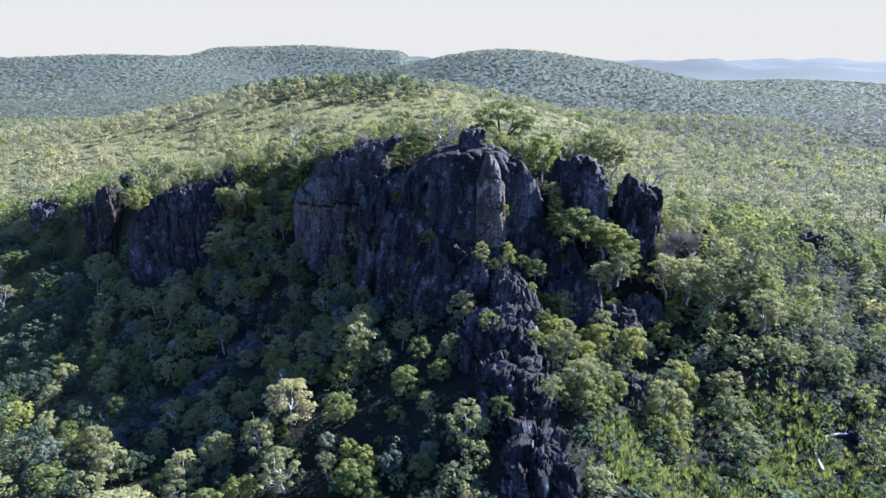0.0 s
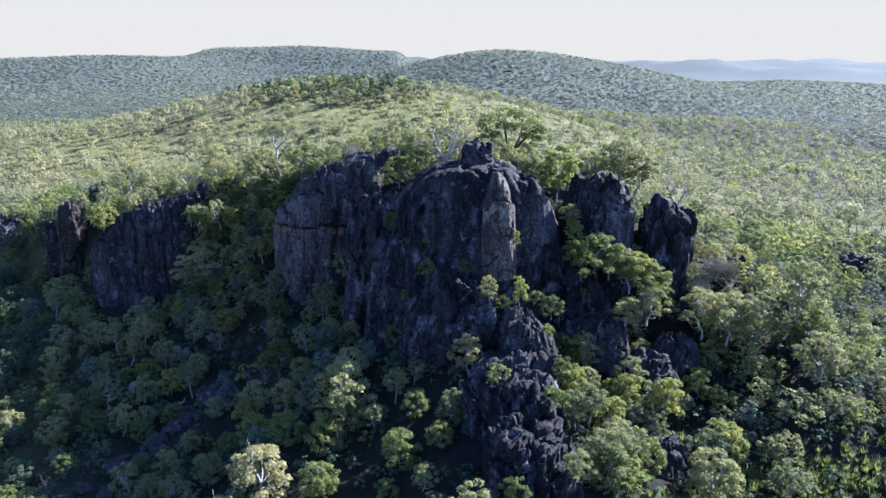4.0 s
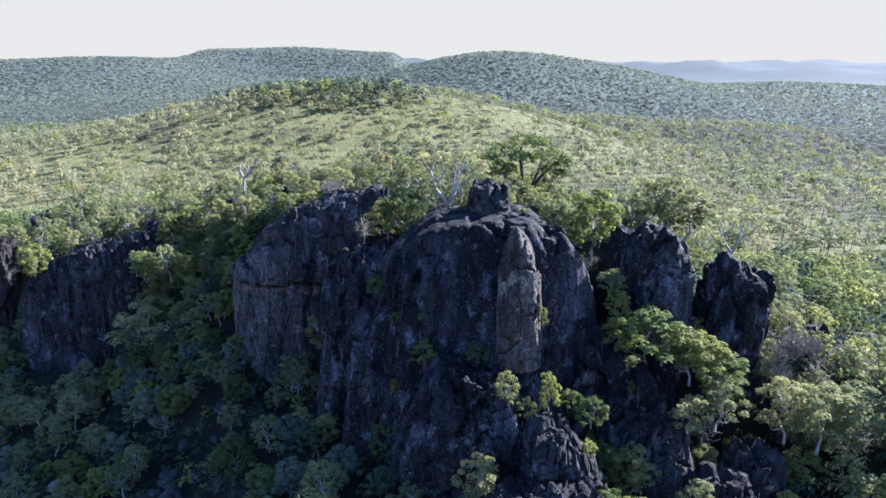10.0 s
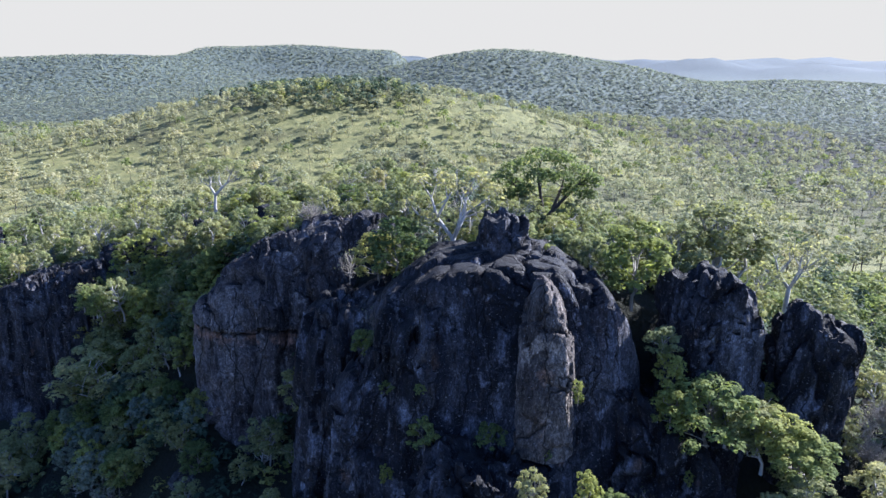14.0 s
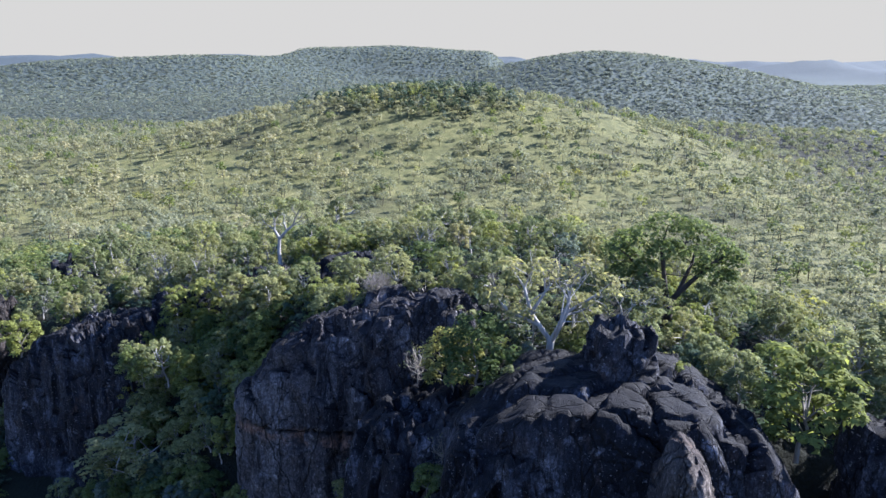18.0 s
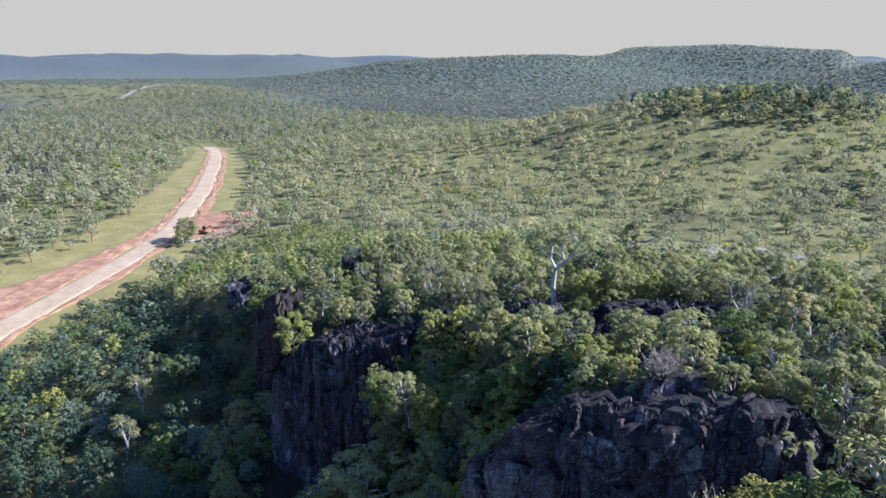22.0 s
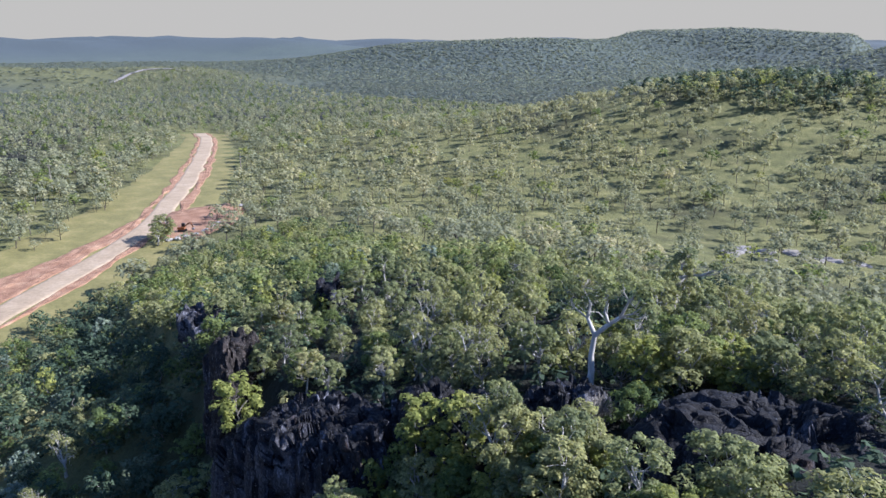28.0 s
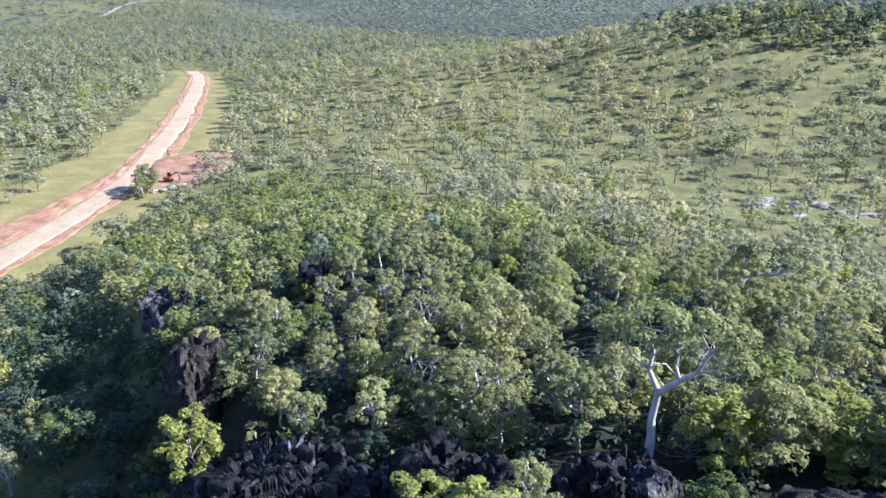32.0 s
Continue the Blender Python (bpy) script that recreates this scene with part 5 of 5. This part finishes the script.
for k in range(70):
    a = rng.uniform(0, 1)
    if k < 14 or k > 45:      # bouldery gully on the shaded slope
        px, py, mat, text = -46 + 18 * a + rng.normal() * 2.0, 90 + 30 * a + rng.normal() * 2, ROCK_BLUE, "pale blue-grey boulder in the shaded gully"
    elif k < 28:    # blocks below the fins
        px, py, mat, text = rng.uniform(16, 44), rng.uniform(96, 110), ROCK, "dark fallen block below the rock fins"
    elif k < 36:    # foot of the spur in front
        px, py, mat, text = rng.uniform(0, 16), rng.uniform(60, 84), ROCK, "dark fallen block on the lower spur"
    else:           # right-hand grass slope
        px, py, mat, text = rng.uniform(40, 62), rng.uniform(68, 92), ROCK, "dark boulder in green grass"
    stone("boulder", text, px, py, rng.uniform(0.6, 2.0), 700 + k, mat)
stone("boulder", "single white boulder on the shaded slope", -48.5, 116.5, 1.0, 777, CONCRETE)
for k in range(12):
    stone("flat_stone", "pale bare stone slab in savannah grass", -60 + 42 * k / 11 + rng.normal() * 3, 354 + rng.normal() * 4 + k, rng.uniform(2.0, 4.2), 800 + k, PALE_STONE, 0.14)

# ---- along the road ----
PAINT = {}
for key, colour, rough in (("orange", (0.172, 0.066, 0.026), 0.5), ("black", (0.020, 0.020, 0.021), 0.6), ("timber", (0.218, 0.191, 0.165), 0.8), ("glass", (0.033, 0.040, 0.046), 0.1), ("steel", (0.165, 0.165, 0.172), 0.45)):
    m, nt, b = material("weathered_" + key, rough)
    n = noise_tex(nt, 6.0, 5)
    nt.links.new(blend(nt, 0.5, colour, ramp(nt, n, [(0.3, (0.55, 0.5, 0.45)), (0.7, (1.15, 1.15, 1.15))]), "MULTIPLY"), b.inputs["Base Color"])
    PAINT[key] = m


def box_part(name, size, at, mat, parent, turn=(0, 0, 0), bevel=0.06):
    bm = bmesh.new()
    bmesh.ops.create_cube(bm, size=1.0)
    bmesh.ops.scale(bm, vec=size, verts=bm.verts)
    bmesh.ops.bevel(bm, geom=bm.edges[:], offset=min(bevel, min(size) * 0.3), segments=2, affect="EDGES")
    me = bpy.data.meshes.new(name)
    bm.to_mesh(me)
    bm.free()
    me.materials.append(mat)
    ob = child(name, me, parent)
    ob.matrix_basis = pose(*at, *turn)
    return ob


digger = new("excavator")
digger.matrix_basis = pose(-233, 268, max(float(land(-233, 268)), 0.0) + 0.98, 0, 0, 35)
tagged(digger, "small orange excavator parked on red earth", "excavator")
for side in (-1, 1):
    box_part("track", (3.0, 0.55, 0.75), (0, side * 0.95, 0.38), PAINT["black"], digger, bevel=0.3)
box_part("body", (2.5, 2.1, 0.9), (-0.3, 0, 1.3), PAINT["orange"], digger)
box_part("cab", (1.2, 0.95, 1.5), (0.35, 0.55, 2.3), PAINT["black"], digger)
box_part("boom", (3.0, 0.35, 0.45), (2.0, -0.3, 2.7), PAINT["orange"], digger, (0, -35, 0))
box_part("arm", (2.2, 0.28, 0.35), (3.8, -0.3, 2.5), PAINT["orange"], digger, (0, 65, 0))
box_part("bucket", (0.8, 0.9, 0.7), (4.1, -0.3, 1.1), PAINT["steel"], digger, (0, 20, 0))

pad = [(-266, 286), (-258, 312), (-240, 306), (-226, 288), (-221, 264), (-236, 258)]
cx, cy = np.mean(pad, axis=0)
ring = []
for (ax, ay), (bx, by) in zip(pad, pad[1:] + pad[:1]):
    for t in np.linspace(0, 1, 8, endpoint=False):
        q = 1 + 0.10 * fbm(ax + t * 5, ay, 0, 5, 2)
        ring.append((cx + (ax + (bx - ax) * t - cx) * q, cy + (ay + (by - ay) * t - cy) * q))
verts, faces = [(cx, cy, float(land(cx, cy)) + 0.95)], []
for s_ in (0.33, 0.66, 0.9, 1.0):
    for px, py in ring:
        qx, qy = cx + (px - cx) * s_, cy + (py - cy) * s_
        verts.append((qx, qy, max(float(land(qx, qy)), float(road_height(qx, qy))) + (0.95 + 0.10 * max(0.0, float(fbm(qx / 3, qy / 3, 0, 6, 3))) if s_ < 1 else -0.3)))
n = len(ring)
faces = [(1 + r * n + i, 1 + r * n + (i + 1) % n, 1 + (r + 1) * n + (i + 1) % n, 1 + (r + 1) * n + i) for r in range(3) for i in range(n)]
me = bpy.data.meshes.new("red_earth_pad")
me.from_pydata(verts, [], faces + [(0, 1 + (i + 1) % n, 1 + i) for i in range(n)])
me.materials.append(RED_EARTH)
me.polygons.foreach_set("use_smooth", np.ones(len(me.polygons), bool))
tagged(new("red_earth_pad", me), "cleared pad of red earth beside the road", "ground", "", "structure")
for k, (px, py) in enumerate([(-228.5, 258.5), (-227, 261), (-226, 264.5), (-225.5, 268), (-226.5, 273), (-228.5, 278.5), (-231, 283), (-247, 309)]):
    stone("stone_heap", "pale heap of stockpiled road stone", px, py, 1.7, 840 + k, CONCRETE, 0.35, float(land(px, py)) + 0.6)

pole = new("power_pole")
pole.location = (-301, 358, -0.6)
tagged(pole, "tall plain timber power pole with one crossarm", "power pole", "power poles along the road")
v, f = tubes([[(0, 0, -0.5, 0.24), (0, 0, 7, 0.19), (0, 0, 14, 0.14)]], 8)
child("pole", mesh_from("pole", v, f, PAINT["timber"], None, False), pole)
box_part("crossarm", (2.4, 0.16, 0.18), (0, 0.2, 13.2), PAINT["timber"], pole, (0, 0, 40), 0.03)
for px, py in ((-393, 600), (-560, 690), (-780, 800), (-341, 280)):
    copy_thing(pole, pose(px, py, float(land(px, py))))
for k, (px, py, size) in enumerate([(-229, 256.5, 1.6), (-232.5, 260, 1.3), (-226.5, 252.5, 1.2), (-231, 257, 1.0), (-183, 205, 0.9), (-189, 212, 0.8), (-206, 232, 0.7)]):
    put(4, px, py, None, size, None, 1.2)

# shrubs that have rooted on the rock rib
for kind, tx, ty, tz, size in [(6, 6.0, 86, 28.3, 0.8), (6, 11.5, 84, 26.0, 1.0), (4, 12.6, 75, 22.5, 0.6), (6, 6.5, 73, 22.5, 0.9), (6, 14, 92, 26, 0.9), (1, 15, 99, 28, 0.7), (6, -2.0, 105.5, 37.5, 0.8), (6, 3.2, 104.6, 38.0, 0.7),
                               (8, 15.5, 103.5, 31.5, 1.0), (8, 27, 103, 33, 1.1), (8, 38, 112, 34, 1.2), (8, 42, 115, 34, 1.2), (8, 45, 122, 34, 1.1), (3, 9.5, 103.3, 42.9, 0.22), (3, 9.6, 103.4, 42.0, 0.2), (3, 7.4, 102.7, 37.6, 0.2), (3, 18.8, 103.6, 34.8, 0.24), (3, -5.2, 106.4, 33.4, 0.3), (6, -5.0, 107.1, 41.2, 0.35), (6, -2.4, 105.8, 41.8, 0.3), (8, -6.6, 113.2, 44.0, 0.8), (6, -6.4, 112.6, 42.8, 0.6), (6, -5.6, 110.5, 41.5, 0.5), (9, -6.2, 111.5, 43.0, 0.35),
                               (8, -9.5, 121, 46.6, 0.9), (6, -7.5, 112.2, 42.6, 0.8)]:
    put(kind, tx, ty, tz + (3 if ty < 95 else 0), size)

# bright grass on the open slope
gx_, gy_ = rng.uniform(16, 64, 6000), rng.uniform(55, 90, 6000)
keep = off_rock(gx_, gy_) & (meadow(gx_, gy_) | (rng.random(6000) < 0.15))
gx_, gy_ = gx_[keep], gy_[keep]
blades = []
for k in range(4):
    r = np.random.default_rng(900 + k)
    a, t = r.uniform(0, 6.28, 14), r.uniform(0.1, 0.5, 14)
    root = np.stack([np.cos(a) * t * 0.6, np.sin(a) * t * 0.6, np.zeros(14)], 1)
    side = np.stack([-np.sin(a), np.cos(a), np.zeros(14)], 1) * 0.08
    tip = root + np.stack([np.cos(a) * 0.35, np.sin(a) * 0.35, r.uniform(0.6, 1.2, 14)], 1)
    blades.append((np.zeros((0, 3)), np.zeros((0, 4), int), np.stack([root - side, root + side, tip], 1).reshape(-1, 3), np.arange(42).reshape(-1, 3)))
plant(blades, rows_at(gx_, gy_, 0.45, 1.0), "grass_tufts", "", LEAF["green"], None, "long bright green grass tufts on the open slope", "", rng)

# fallen trunks
for k, (lx, ly, turn, length) in enumerate([(45.5, 75.5, 75, 6.0), (50, 79, 10, 4.0), (-40, 112, 40, 3.5)]):
    v, f = tubes([[(-length / 2, 0, 0.15, 0.16), (0, 0.1, 0.3, 0.15), (length / 2, -0.1, 0.25, 0.09)], [(length * 0.2, 0, 0.3, 0.07), (length * 0.35, 0.5, 0.8, 0.03)]], 7)
    log = new("fallen_log", mesh_from("fallen_log", v, f, BARK_WHITE, None, False))
    log.matrix_basis = pose(lx, ly, float(land(lx, ly)), 0, 0, turn)
    tagged(log, "bleached fallen tree trunk lying in grass", "log")
